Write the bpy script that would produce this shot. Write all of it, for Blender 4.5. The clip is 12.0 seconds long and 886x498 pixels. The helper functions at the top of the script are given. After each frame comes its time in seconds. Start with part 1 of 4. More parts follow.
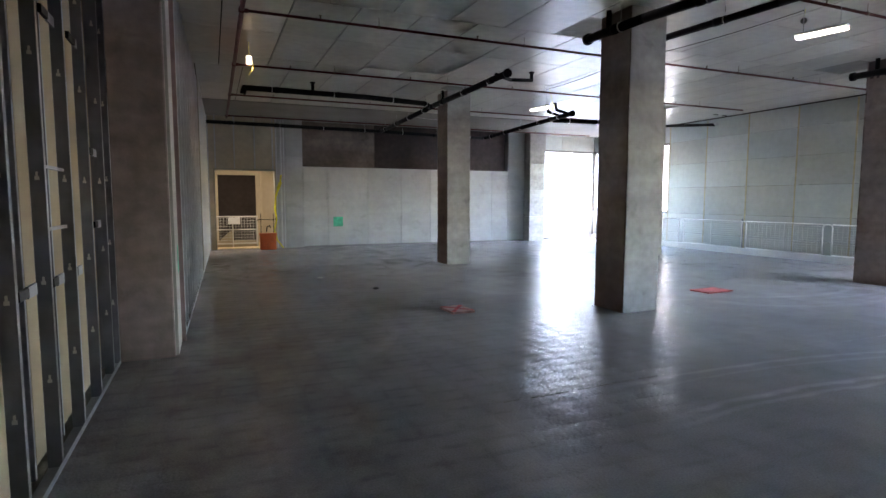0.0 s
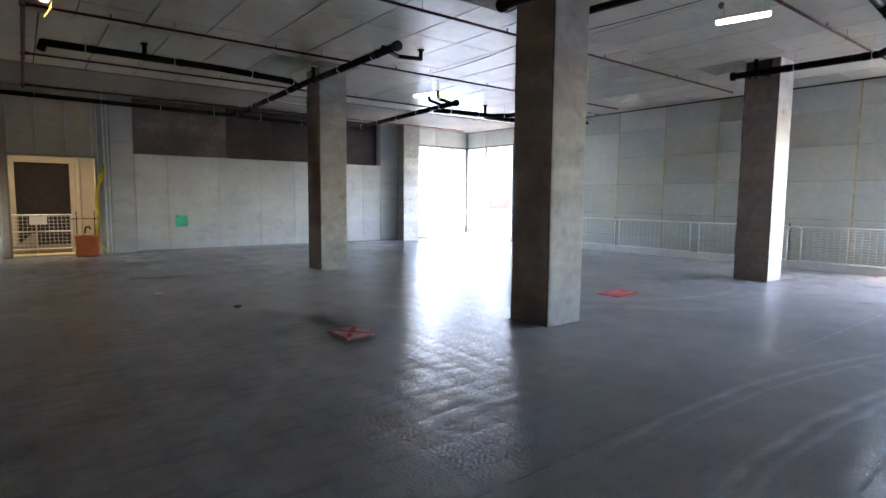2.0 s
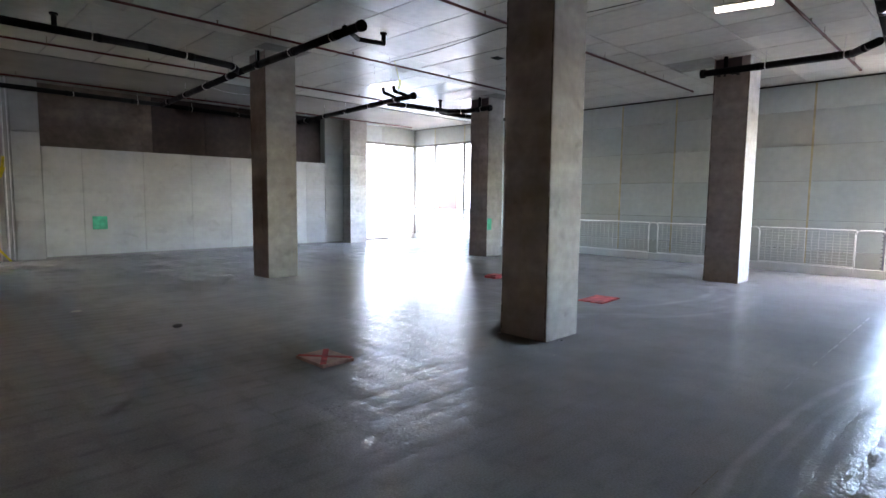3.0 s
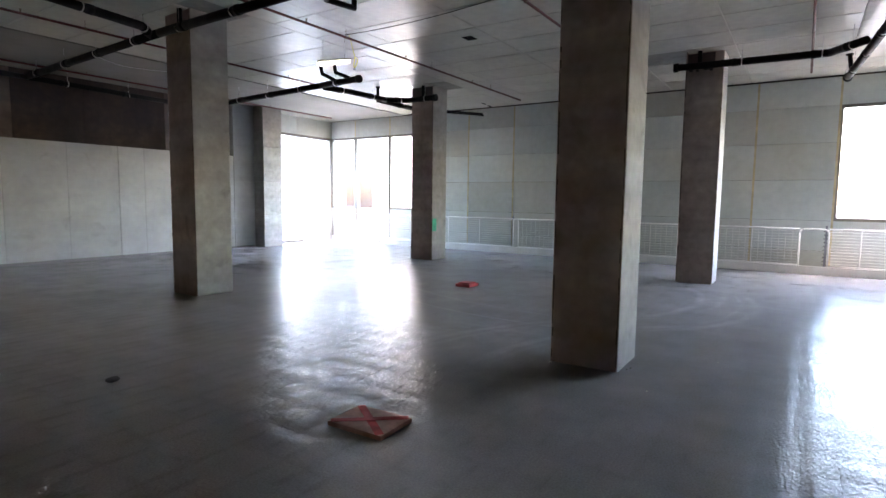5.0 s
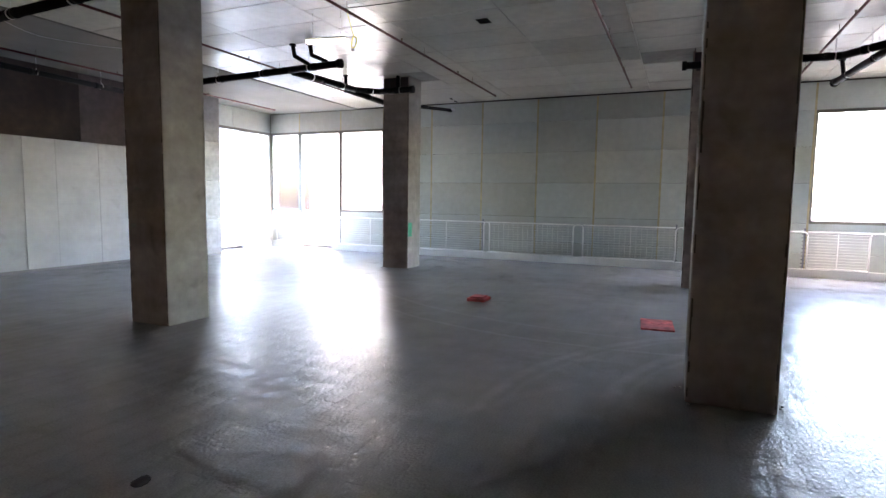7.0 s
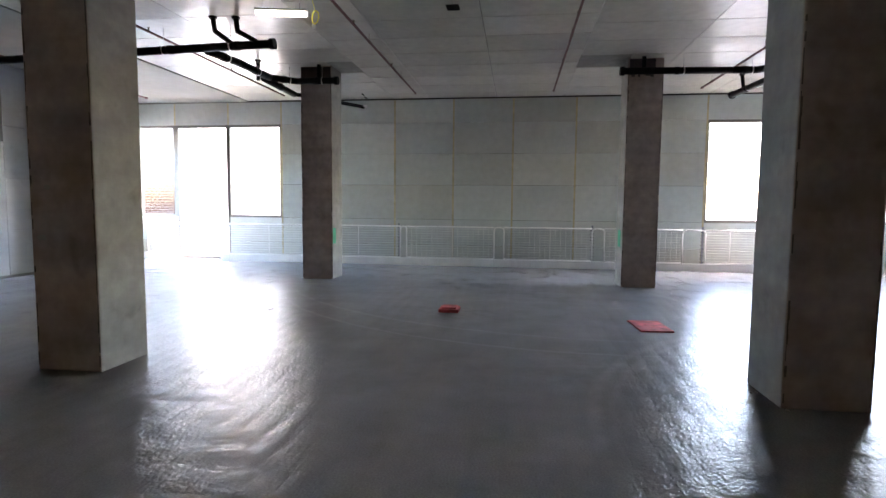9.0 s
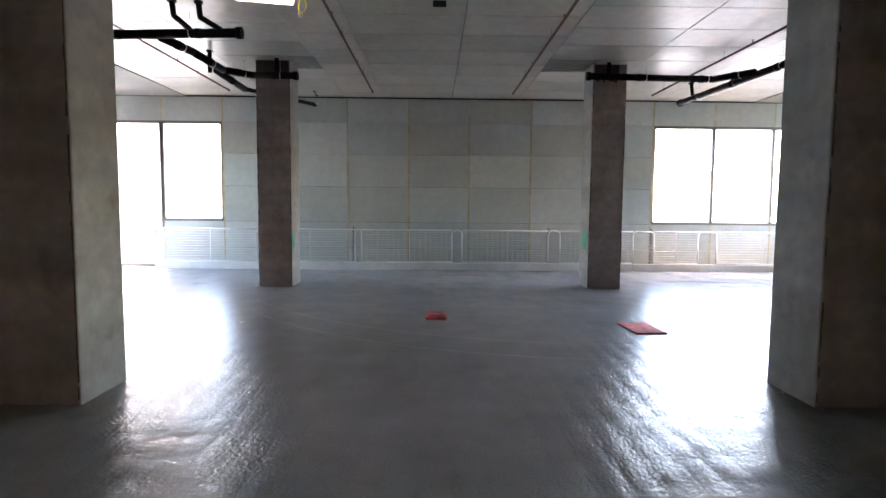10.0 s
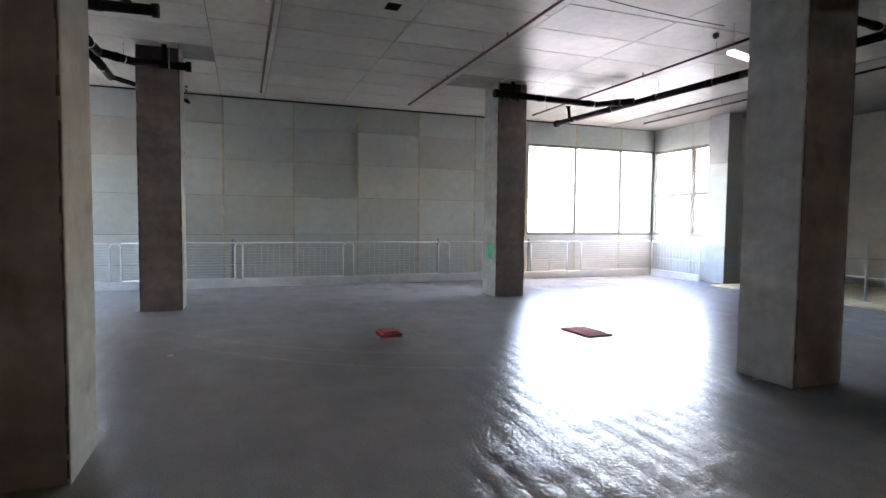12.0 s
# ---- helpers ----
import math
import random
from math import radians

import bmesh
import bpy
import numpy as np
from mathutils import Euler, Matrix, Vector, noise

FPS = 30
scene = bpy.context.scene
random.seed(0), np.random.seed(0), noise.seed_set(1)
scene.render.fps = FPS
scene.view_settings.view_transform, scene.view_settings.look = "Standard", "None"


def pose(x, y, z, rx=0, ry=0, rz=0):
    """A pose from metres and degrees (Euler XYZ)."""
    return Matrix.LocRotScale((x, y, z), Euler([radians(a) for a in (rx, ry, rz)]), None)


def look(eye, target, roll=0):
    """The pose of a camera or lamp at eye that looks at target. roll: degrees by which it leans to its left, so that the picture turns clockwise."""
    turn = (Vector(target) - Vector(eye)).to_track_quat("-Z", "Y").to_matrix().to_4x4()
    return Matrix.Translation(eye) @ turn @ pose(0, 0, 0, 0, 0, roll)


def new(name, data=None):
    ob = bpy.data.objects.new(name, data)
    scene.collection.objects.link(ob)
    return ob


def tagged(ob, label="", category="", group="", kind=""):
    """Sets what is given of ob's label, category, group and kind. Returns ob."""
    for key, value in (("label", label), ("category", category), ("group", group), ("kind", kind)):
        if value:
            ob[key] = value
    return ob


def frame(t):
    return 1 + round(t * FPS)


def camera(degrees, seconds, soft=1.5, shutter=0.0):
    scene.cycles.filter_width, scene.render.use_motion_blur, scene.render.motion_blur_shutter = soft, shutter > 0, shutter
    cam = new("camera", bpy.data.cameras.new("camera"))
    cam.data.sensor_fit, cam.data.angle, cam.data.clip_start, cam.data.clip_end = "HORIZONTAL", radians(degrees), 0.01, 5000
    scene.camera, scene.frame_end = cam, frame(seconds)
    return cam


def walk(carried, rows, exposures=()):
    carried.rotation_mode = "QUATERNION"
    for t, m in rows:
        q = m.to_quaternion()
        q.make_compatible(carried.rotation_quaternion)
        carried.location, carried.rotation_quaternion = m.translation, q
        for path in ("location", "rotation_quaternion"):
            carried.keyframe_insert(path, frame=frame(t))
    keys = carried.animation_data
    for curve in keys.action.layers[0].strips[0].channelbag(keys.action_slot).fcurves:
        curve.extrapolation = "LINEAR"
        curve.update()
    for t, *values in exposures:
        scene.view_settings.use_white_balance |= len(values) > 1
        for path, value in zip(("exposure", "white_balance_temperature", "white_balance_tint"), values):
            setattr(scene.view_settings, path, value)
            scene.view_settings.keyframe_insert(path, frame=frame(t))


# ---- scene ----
cam = camera(77.9, 12.0)
PATH = [
    (0, (-0.121, -0.11, 1.705), (0.652, 1.726, 1.526), 0.1),
    (0.5, (-0.008, 0.229, 1.695), (0.903, 2.0, 1.512), 0.2),
    (1, (0.047, 0.646, 1.683), (1.058, 2.361, 1.496), 0.3),
    (1.5, (0.127, 1.128, 1.669), (1.243, 2.777, 1.485), 0.5),
    (2, (0.202, 1.653, 1.657), (1.419, 3.23, 1.473), 0.5),
    (2.5, (0.25, 2.208, 1.672), (1.553, 3.714, 1.489), 0.6),
    (3, (0.338, 2.768, 1.646), (1.735, 4.187, 1.464), 0.6),
    (3.5, (0.344, 3.317, 1.647), (1.817, 4.657, 1.467), 0.8),
    (5.5, (0.421, 5.509, 1.633), (2.128, 6.535, 1.448), 0.7),
    (6, (0.48, 6.044, 1.65), (2.219, 7.016, 1.466), 0.8),
    (6.5, (0.592, 6.584, 1.657), (2.375, 7.469, 1.471), 0.7),
    (7, (0.614, 7.13, 1.679), (2.442, 7.921, 1.497), 0.8),
    (9, (0.898, 9.183, 1.626), (2.874, 9.445, 1.465), 0.5),
    (9.5, (1.0, 9.712, 1.629), (2.992, 9.82, 1.475), 0.6),
    (10, (1.143, 10.201, 1.645), (3.137, 10.17, 1.492), 0.5),
    (10.5, (1.222, 10.7, 1.655), (3.208, 10.514, 1.514), 0.6),
    (11, (1.417, 11.156, 1.66), (3.381, 10.804, 1.524), 0.5),
    (11.5, (1.545, 11.641, 1.641), (3.476, 11.134, 1.527), 0.6),
    (12, (1.744, 12.081, 1.631), (3.621, 11.397, 1.524), 0.6),
]
walk(cam, [(t, look(eye, target, roll)) for t, eye, target, roll in PATH], exposures=[(0.0, 6.92, 7160, 21), (3.0, 6.80, 7440, 21), (6.0, 6.58, 7700, 22), (12.0, 6.58, 7780, 22)])

# ---- light ----
world = bpy.data.worlds.new("sky")
scene.world = world
world.use_nodes = True
wn = world.node_tree
bg = wn.nodes["Background"]
sky = wn.nodes.new("ShaderNodeTexSky")
sky.sky_type = "NISHITA"
sky.sun_disc = False
sky.sun_elevation = radians(68)
sky.sun_rotation = radians(162)
sky.air_density = 1.0
sky.dust_density = 2.5
haze = wn.nodes.new("ShaderNodeHueSaturation")
haze.inputs["Saturation"].default_value = 1.2
wn.links.new(sky.outputs[0], haze.inputs["Color"])
wn.links.new(haze.outputs[0], bg.inputs[0])
bg.inputs[1].default_value = 0.15
sun_data = bpy.data.lights.new("sun", "SUN")
sun_data.energy, sun_data.angle, sun_data.color = 0.3, radians(10), (1.0, 0.96, 0.90)
sun = new("sun", sun_data)
sun.matrix_world = look((0, 0, 60), (-7.5, 23, 0))

landing_data = bpy.data.lights.new("landing_lamp", "AREA")
landing_data.energy, landing_data.size, landing_data.color = 0.75, 0.4, (1.0, 0.92, 0.77)
landing_light = new("landing_lamp", landing_data)
landing_light.matrix_world = pose(0.9, 20.5, 3.3)
work_data = bpy.data.lights.new("work_lamp_light", "AREA")
work_data.energy, work_data.size, work_data.color = 0.08, 0.16, (1.0, 0.70, 0.45)
new("work_lamp_light", work_data).matrix_world = pose(0.58, 10.5, 4.08)


# ---- materials ----
def nodes_of(name):
    m = bpy.data.materials.new(name)
    m.use_nodes = True
    return m, m.node_tree, m.node_tree.nodes["Principled BSDF"]


def surface(name, colour, rough=0.6, metal=0.0, grain=0.25, scale=6.0, bump=0.15, bump_scale=60.0, stain=0.25, stain_scale=0.9, spread=0.0, gloss_var=0.1, depth=0.004, blots=0.0, spec=0.5, island=0.0, hue=0.0, bands=0.0):
    """A plain painted, cast or rolled surface with stains at a large scale and grain at a small one."""
    m, t, b = nodes_of(name)
    co = t.nodes.new("ShaderNodeTexCoord").outputs["Object"]
    geo = t.nodes.new("ShaderNodeNewGeometry")
    big = t.nodes.new("ShaderNodeTexNoise")
    big.inputs["Scale"].default_value, big.inputs["Detail"].default_value, big.inputs["Roughness"].default_value = stain_scale, 6, 0.6
    small = t.nodes.new("ShaderNodeTexNoise")
    small.inputs["Scale"].default_value, small.inputs["Detail"].default_value = scale, 8
    fine = t.nodes.new("ShaderNodeTexNoise")
    fine.inputs["Scale"].default_value, fine.inputs["Detail"].default_value = bump_scale, 4
    for n in (big, small, fine):
        t.links.new(geo.outputs["Position"], n.inputs["Vector"])

    def scaled(source, low, high):
        r = t.nodes.new("ShaderNodeMapRange")
        r.inputs["From Min"].default_value, r.inputs["From Max"].default_value = 0.3, 0.7
        r.inputs["To Min"].default_value, r.inputs["To Max"].default_value = low, high
        t.links.new(source, r.inputs["Value"])
        return r.outputs["Result"]

    def times(a, c):
        k = t.nodes.new("ShaderNodeMath")
        k.operation = "MULTIPLY"
        t.links.new(a, k.inputs[0])
        t.links.new(c, k.inputs[1])
        return k.outputs[0]

    v = times(scaled(big.outputs["Fac"], 1 - stain, 1 + stain * 0.6), scaled(small.outputs["Fac"], 1 - grain, 1 + grain))
    if spread:
        oi = t.nodes.new("ShaderNodeObjectInfo")
        r = t.nodes.new("ShaderNodeMapRange")
        r.inputs["To Min"].default_value, r.inputs["To Max"].default_value = 1 - spread, 1 + spread
        t.links.new(oi.outputs["Random"], r.inputs["Value"])
        v = times(v, r.outputs["Result"])
    if island:
        r = t.nodes.new("ShaderNodeMapRange")
        r.inputs["To Min"].default_value, r.inputs["To Max"].default_value = 1 - island, 1 + island
        t.links.new(geo.outputs["Random Per Island"], r.inputs["Value"])
        v = times(v, r.outputs["Result"])
    if bands:
        squash = t.nodes.new("ShaderNodeMapping")
        squash.inputs["Scale"].default_value = (0.25, 0.25, 2.6)
        t.links.new(geo.outputs["Position"], squash.inputs["Vector"])
        pour = t.nodes.new("ShaderNodeTexNoise")
        pour.inputs["Scale"].default_value, pour.inputs["Detail"].default_value = 1.3, 5
        t.links.new(squash.outputs["Vector"], pour.inputs["Vector"])
        v = times(v, scaled(pour.outputs["Fac"], 1 - bands, 1 + bands))
    if blots:
        blot = t.nodes.new("ShaderNodeTexNoise")
        blot.inputs["Scale"].default_value, blot.inputs["Detail"].default_value, blot.inputs["Distortion"].default_value = 2.6, 5, 0.6
        t.links.new(geo.outputs["Position"], blot.inputs["Vector"])
        dark = t.nodes.new("ShaderNodeMapRange")
        for key, value in (("From Min", 0.60), ("From Max", 0.74), ("To Min", 1.0), ("To Max", 1 - blots)):
            dark.inputs[key].default_value = value
        t.links.new(blot.outputs["Fac"], dark.inputs["Value"])
        v = times(v, dark.outputs["Result"])
    mix = t.nodes.new("ShaderNodeVectorMath")
    mix.operation = "SCALE"
    mix.inputs[0].default_value = colour
    if hue:
        # each sheet leans a little towards tan or green-blue
        lean = t.nodes.new("ShaderNodeTexWhiteNoise")
        lean.noise_dimensions = "1D"
        t.links.new(t.nodes.new("ShaderNodeObjectInfo").outputs["Random"], lean.inputs["W"])
        tint = t.nodes.new("ShaderNodeMix")
        tint.data_type = "RGBA"
        t.links.new(lean.outputs["Value"], tint.inputs[0])
        tint.inputs[6].default_value = (colour[0] * (1 + hue), colour[1] * (1 - hue * 0.3), colour[2] * (1 - hue * 1.6), 1)
        tint.inputs[7].default_value = (colour[0] * (1 - hue), colour[1] * (1 + hue * 0.2), colour[2] * (1 + hue), 1)
        t.links.new(tint.outputs[2], mix.inputs[0])
    t.links.new(v, mix.inputs["Scale"])
    t.links.new(mix.outputs["Vector"], b.inputs["Base Color"])
    if gloss_var:
        t.links.new(scaled(small.outputs["Fac"], max(0.03, rough - gloss_var), min(1, rough + gloss_var)), b.inputs["Roughness"])
    else:
        b.inputs["Roughness"].default_value = rough
    b.inputs["Metallic"].default_value = metal
    b.inputs["Specular IOR Level"].default_value = spec
    bp = t.nodes.new("ShaderNodeBump")
    bp.inputs["Strength"].default_value, bp.inputs["Distance"].default_value = bump, depth
    t.links.new(fine.outputs["Fac"], bp.inputs["Height"])
    t.links.new(bp.outputs["Normal"], b.inputs["Normal"])
    return m


def glow(name, colour, strength):
    m, t, b = nodes_of(name)
    b.inputs["Base Color"].default_value = (*colour, 1)
    b.inputs["Emission Color"].default_value = (*colour, 1)
    b.inputs["Emission Strength"].default_value = strength
    return m


def glass_material():
    m = bpy.data.materials.new("window_glass")
    m.use_nodes = True
    t = m.node_tree
    t.nodes.remove(t.nodes["Principled BSDF"])
    clear = t.nodes.new("ShaderNodeBsdfTransparent")
    clear.inputs[0].default_value = (0.95, 0.96, 0.95, 1)
    gloss = t.nodes.new("ShaderNodeBsdfGlossy")
    gloss.inputs["Roughness"].default_value = 0.02
    f = t.nodes.new("ShaderNodeLayerWeight")
    f.inputs[0].default_value = 0.5
    steep = t.nodes.new("ShaderNodeMath")
    steep.operation = "POWER"
    steep.inputs[1].default_value = 5.0
    t.links.new(f.outputs["Facing"], steep.inputs[0])
    share = t.nodes.new("ShaderNodeMath")
    share.operation = "MULTIPLY_ADD"
    share.inputs[1].default_value, share.inputs[2].default_value = 0.45, 0.03
    t.links.new(steep.outputs[0], share.inputs[0])
    mix = t.nodes.new("ShaderNodeMixShader")
    t.links.new(share.outputs[0], mix.inputs[0])
    t.links.new(clear.outputs[0], mix.inputs[1])
    t.links.new(gloss.outputs[0], mix.inputs[2])
    t.links.new(mix.outputs[0], t.nodes["Material Output"].inputs["Surface"])
    return m


def floor_material():
    """Trowelled grey deck coating: a glossy skin over crossing trowel laps with ragged edges, an orange-peel grain, scuffs and tyre arcs."""
    m, t, b = nodes_of("deck_coating")
    N, L = t.nodes, t.links
    pos = N.new("ShaderNodeNewGeometry").outputs["Position"]

    def noise_tex(scale, detail, rough=0.55, vector=pos):
        n = N.new("ShaderNodeTexNoise")
        n.inputs["Scale"].default_value, n.inputs["Detail"].default_value, n.inputs["Roughness"].default_value = scale, detail, rough
        L.new(vector, n.inputs["Vector"])
        return n.outputs["Fac"]

    def ranged(v, a, c, lo, hi, smooth=False):
        r = N.new("ShaderNodeMapRange")
        if smooth:
            r.interpolation_type = "SMOOTHSTEP"
        for k, x in zip(("From Min", "From Max", "To Min", "To Max"), (a, c, lo, hi)):
            r.inputs[k].default_value = x
        L.new(v, r.inputs["Value"])
        return r.outputs["Result"]

    def maths(op, a, c=0.0):
        k = N.new("ShaderNodeMath")
        k.operation = op
        for i, x in enumerate((a, c)):
            if isinstance(x, (int, float)):
                k.inputs[i].default_value = x
            else:
                L.new(x, k.inputs[i])
        return k.outputs[0]

    sep = N.new("ShaderNodeSeparateXYZ")
    L.new(pos, sep.inputs[0])
    px, py = sep.outputs[0], sep.outputs[1]
    big, mid, pebble, fine = noise_tex(0.35, 5), noise_tex(2.2, 3), noise_tex(36, 2.5), noise_tex(70, 3)
    rag, drift, broken = noise_tex(9, 4), noise_tex(0.8, 2), noise_tex(4.2, 3)

    tone = maths("MULTIPLY", ranged(big, 0.3, 0.7, 0.84, 1.14), ranged(mid, 0.3, 0.7, 0.9, 1.1))
    tone = maths("MULTIPLY", tone, ranged(fine, 0.3, 0.7, 0.84, 1.14))

    # pale tyre arcs: centre, radius, half width, strength, and the stretch of the deck (x from, to, y from, to) they cross
    wobble = maths("MULTIPLY", maths("SUBTRACT", mid, 0.5), 0.12)
    scuffed = maths("MULTIPLY", mid, 0.0)
    for cx, cy, radius, width, pale, x0, x1, y0, y1 in (
            (4.40, -7.40, 11.22, 0.030, 0.42, 2.9, 9.0, 2.0, 5.0), (4.40, -7.40, 11.06, 0.022, 0.28, 3.2, 9.0, 2.0, 5.0),
            (4.42, -7.60, 10.72, 0.034, 0.50, 2.9, 9.5, 1.5, 5.0), (4.42, -7.60, 10.58, 0.028, 0.42, 2.9, 9.5, 1.5, 5.0),
            (4.69, 4.29, 4.29, 0.050, 0.26, 4.0, 9.2, 6.2, 9.5), (4.69, 4.29, 4.13, 0.030, 0.16, 4.2, 8.8, 6.2, 9.5),
            (5.08, 3.93, 3.72, 0.055, 0.24, 4.6, 9.0, 5.6, 9.0), (5.08, 3.93, 3.56, 0.030, 0.14, 4.9, 9.0, 5.6, 9.0),
            (14.04, 7.82, 6.40, 0.026, 0.30, 7.0, 11.0, 7.0, 15.0), (12.95, 8.03, 5.96, 0.026, 0.32, 6.0, 10.0, 6.5, 14.5),
            (10.02, 9.60, 3.31, 0.060, 0.34, 8.2, 11.8, 5.5, 7.6), (9.84, 8.58, 3.12, 0.060, 0.36, 7.2, 11.6, 5.0, 6.9),
            (10.44, 10.44, 4.46, 0.045, 0.30, 8.8, 11.6, 5.5, 7.0), (9.90, 9.30, 3.62, 0.030, 0.24, 8.0, 11.5, 5.2, 6.6),
            (-0.70, 7.57, 2.90, 0.060, 0.16, 1.0, 2.6, 5.0, 8.5), (1.1, 2.2, 7.3, 0.05, 0.10, 2.6, 6.0, 7.0, 9.6)):
        dx, dy = maths("SUBTRACT", px, cx), maths("SUBTRACT", py, cy)
        d = maths("SQRT", maths("ADD", maths("MULTIPLY", dx, dx), maths("MULTIPLY", dy, dy)))
        off = maths("ABSOLUTE", maths("ADD", maths("SUBTRACT", d, radius), wobble))
        arc = ranged(off, width * 0.35, width * 1.7, pale, 0.0, True)
        for along, lo, hi in ((px, x0, x1), (py, y0, y1)):
            arc = maths("MULTIPLY", arc, maths("MULTIPLY", ranged(along, lo, lo + 0.8, 0.0, 1.0), ranged(along, hi - 0.8, hi, 1.0, 0.0)))
        arc = maths("MULTIPLY", arc, ranged(mid, 0.3, 0.7, 0.3, 0.8))
        scuffed = maths("ADD", scuffed, arc)
        tone = maths("ADD", tone, arc)

    # dusty smudges trodden round the timber block and the covers
    for cx, cy, radius, pale in ((9.1, 10.0, 0.9, 0.22), (8.5, 7.2, 0.8, 0.14), (6.4, 8.2, 1.2, 0.12)):
        dx, dy = maths("SUBTRACT", px, cx), maths("SUBTRACT", py, cy)
        d = maths("SQRT", maths("ADD", maths("MULTIPLY", dx, dx), maths("MULTIPLY", dy, dy)))
        tone = maths("ADD", tone, maths("MULTIPLY", ranged(d, 0.1, radius, pale, 0.0, True), ranged(rag, 0.42, 0.62, 0.0, 1.0)))

    # trowel strokes: a quilt of shallow cells, each tilted its own way, with broken lips where two strokes meet
    def strokes(along, step, sway):
        u = maths("ADD", maths("DIVIDE", along, step), maths("ADD", maths("MULTIPLY", drift, sway), maths("MULTIPLY", rag, 0.16)))
        return maths("FLOOR", u), maths("FRACT", u)

    (iy, fy), (ix, fx) = strokes(py, 0.207, 0.5), strokes(px, 0.34, 0.6)
    cell = N.new("ShaderNodeCombineXYZ")
    L.new(ix, cell.inputs[0])
    L.new(iy, cell.inputs[1])
    dice = N.new("ShaderNodeTexWhiteNoise")
    dice.noise_dimensions = "2D"
    L.new(cell.outputs[0], dice.inputs["Vector"])
    chance = N.new("ShaderNodeSeparateXYZ")
    L.new(dice.outputs["Color"], chance.inputs[0])

    def dome(f):
        k = maths("SUBTRACT", maths("MULTIPLY", f, 2.0), 1.0)
        return maths("SUBTRACT", 1.0, maths("MULTIPLY", k, k))

    def lip(f):
        edge = maths("ABSOLUTE", maths("SUBTRACT", f, 0.5))
        return maths("MULTIPLY", ranged(edge, 0.36, 0.5, 0.0, 1.0, True), ranged(broken, 0.40, 0.58, 0.1, 1.0))

    tilt = maths("ADD", maths("MULTIPLY", maths("SUBTRACT", chance.outputs[0], 0.25), fy), maths("MULTIPLY", maths("SUBTRACT", chance.outputs[1], 0.5), maths("MULTIPLY", fx, 0.6)))
    # the west side was trowelled more coarsely
    patchy = maths("MULTIPLY", ranged(noise_tex(0.5, 3), 0.38, 0.56, 0.6, 1.0), ranged(px, 3.6, 6.8, 1.35, 0.72))
    height = maths("ADD", maths("MULTIPLY", dome(fy), 0.62), maths("MULTIPLY", dome(fx), 0.5))
    height = maths("ADD", height, maths("MULTIPLY", tilt, 0.5))
    height = maths("ADD", height, maths("MULTIPLY", maths("ADD", lip(fy), maths("MULTIPLY", lip(fx), 0.6)), 0.33))
    height = maths("ADD", maths("MULTIPLY", height, patchy), maths("MULTIPLY", mid, 0.12))
    # dirt and crease shade toned into the strokes' meeting lines, most on the coarse west side
    seam = maths("MAXIMUM", ranged(maths("ABSOLUTE", maths("SUBTRACT", fy, 0.5)), 0.28, 0.46, 0.0, 1.0, True), maths("MULTIPLY", ranged(maths("ABSOLUTE", maths("SUBTRACT", fx, 0.5)), 0.34, 0.47, 0.0, 1.0, True), 0.8))
    seam = maths("MULTIPLY", seam, ranged(broken, 0.40, 0.62, 0.0, 1.0))
    tone = maths("MULTIPLY", tone, maths("SUBTRACT", 1.04, maths("MULTIPLY", seam, ranged(px, 2.0, 5.0, 0.17, 0.03))))
    col = N.new("ShaderNodeVectorMath")
    col.operation = "SCALE"
    col.inputs[0].default_value = DECK_COLOUR
    L.new(tone, col.inputs["Scale"])
    # brown dirt along the west walkway, in ragged patches; also darkens for dimmer light there
    dim_mud = maths("MULTIPLY", ranged(px, 0.4, 2.6, 1.0, 0.0, True), ranged(py, 6.5, 10.5, 1.0, 0.0, True))
    dim_mud = maths("MULTIPLY", dim_mud, ranged(noise_tex(1.3, 6, 0.65), 0.36, 0.6, 0.2, 0.7))
    dim_soil = N.new("ShaderNodeVectorMath")
    dim_soil.operation = "SCALE"
    dim_soil.inputs[0].default_value = (0.112, 0.096, 0.086)
    L.new(tone, dim_soil.inputs["Scale"])
    spread_dim_soil = N.new("ShaderNodeMix")
    spread_dim_soil.data_type = "RGBA"
    L.new(dim_mud, spread_dim_soil.inputs[0])
    L.new(col.outputs["Vector"], spread_dim_soil.inputs[6])
    L.new(dim_soil.outputs["Vector"], spread_dim_soil.inputs[7])
    L.new(spread_dim_soil.outputs[2], b.inputs["Base Color"])
    L.new(maths("ADD", ranged(mid, 0.3, 0.7, 0.13, 0.18), maths("MULTIPLY", scuffed, 0.1)), b.inputs["Roughness"])
    b.inputs["Specular IOR Level"].default_value = 0.026
    # thin worn sealer: a wide weak sheen over the glossy skin
    b.inputs["Coat Weight"].default_value, b.inputs["Coat Roughness"].default_value = 0.095, 0.30
    b1 = N.new("ShaderNodeBump")
    b1.inputs["Strength"].default_value, b1.inputs["Distance"].default_value = 1.0, 0.0058
    L.new(height, b1.inputs["Height"])
    b2 = N.new("ShaderNodeBump")
    b2.inputs["Strength"].default_value, b2.inputs["Distance"].default_value = 1.0, 0.0070
    worn = ranged(noise_tex(1.1, 4), 0.42, 0.6, 0.5, 1.0)
    L.new(maths("ADD", maths("MULTIPLY", pebble, worn), maths("MULTIPLY", noise_tex(17, 2), 0.30)), b2.inputs["Height"])
    L.new(b1.outputs["Normal"], b2.inputs["Normal"])
    L.new(b2.outputs["Normal"], b.inputs["Normal"])
    L.new(b2.outputs["Normal"], b.inputs["Coat Normal"])
    return m


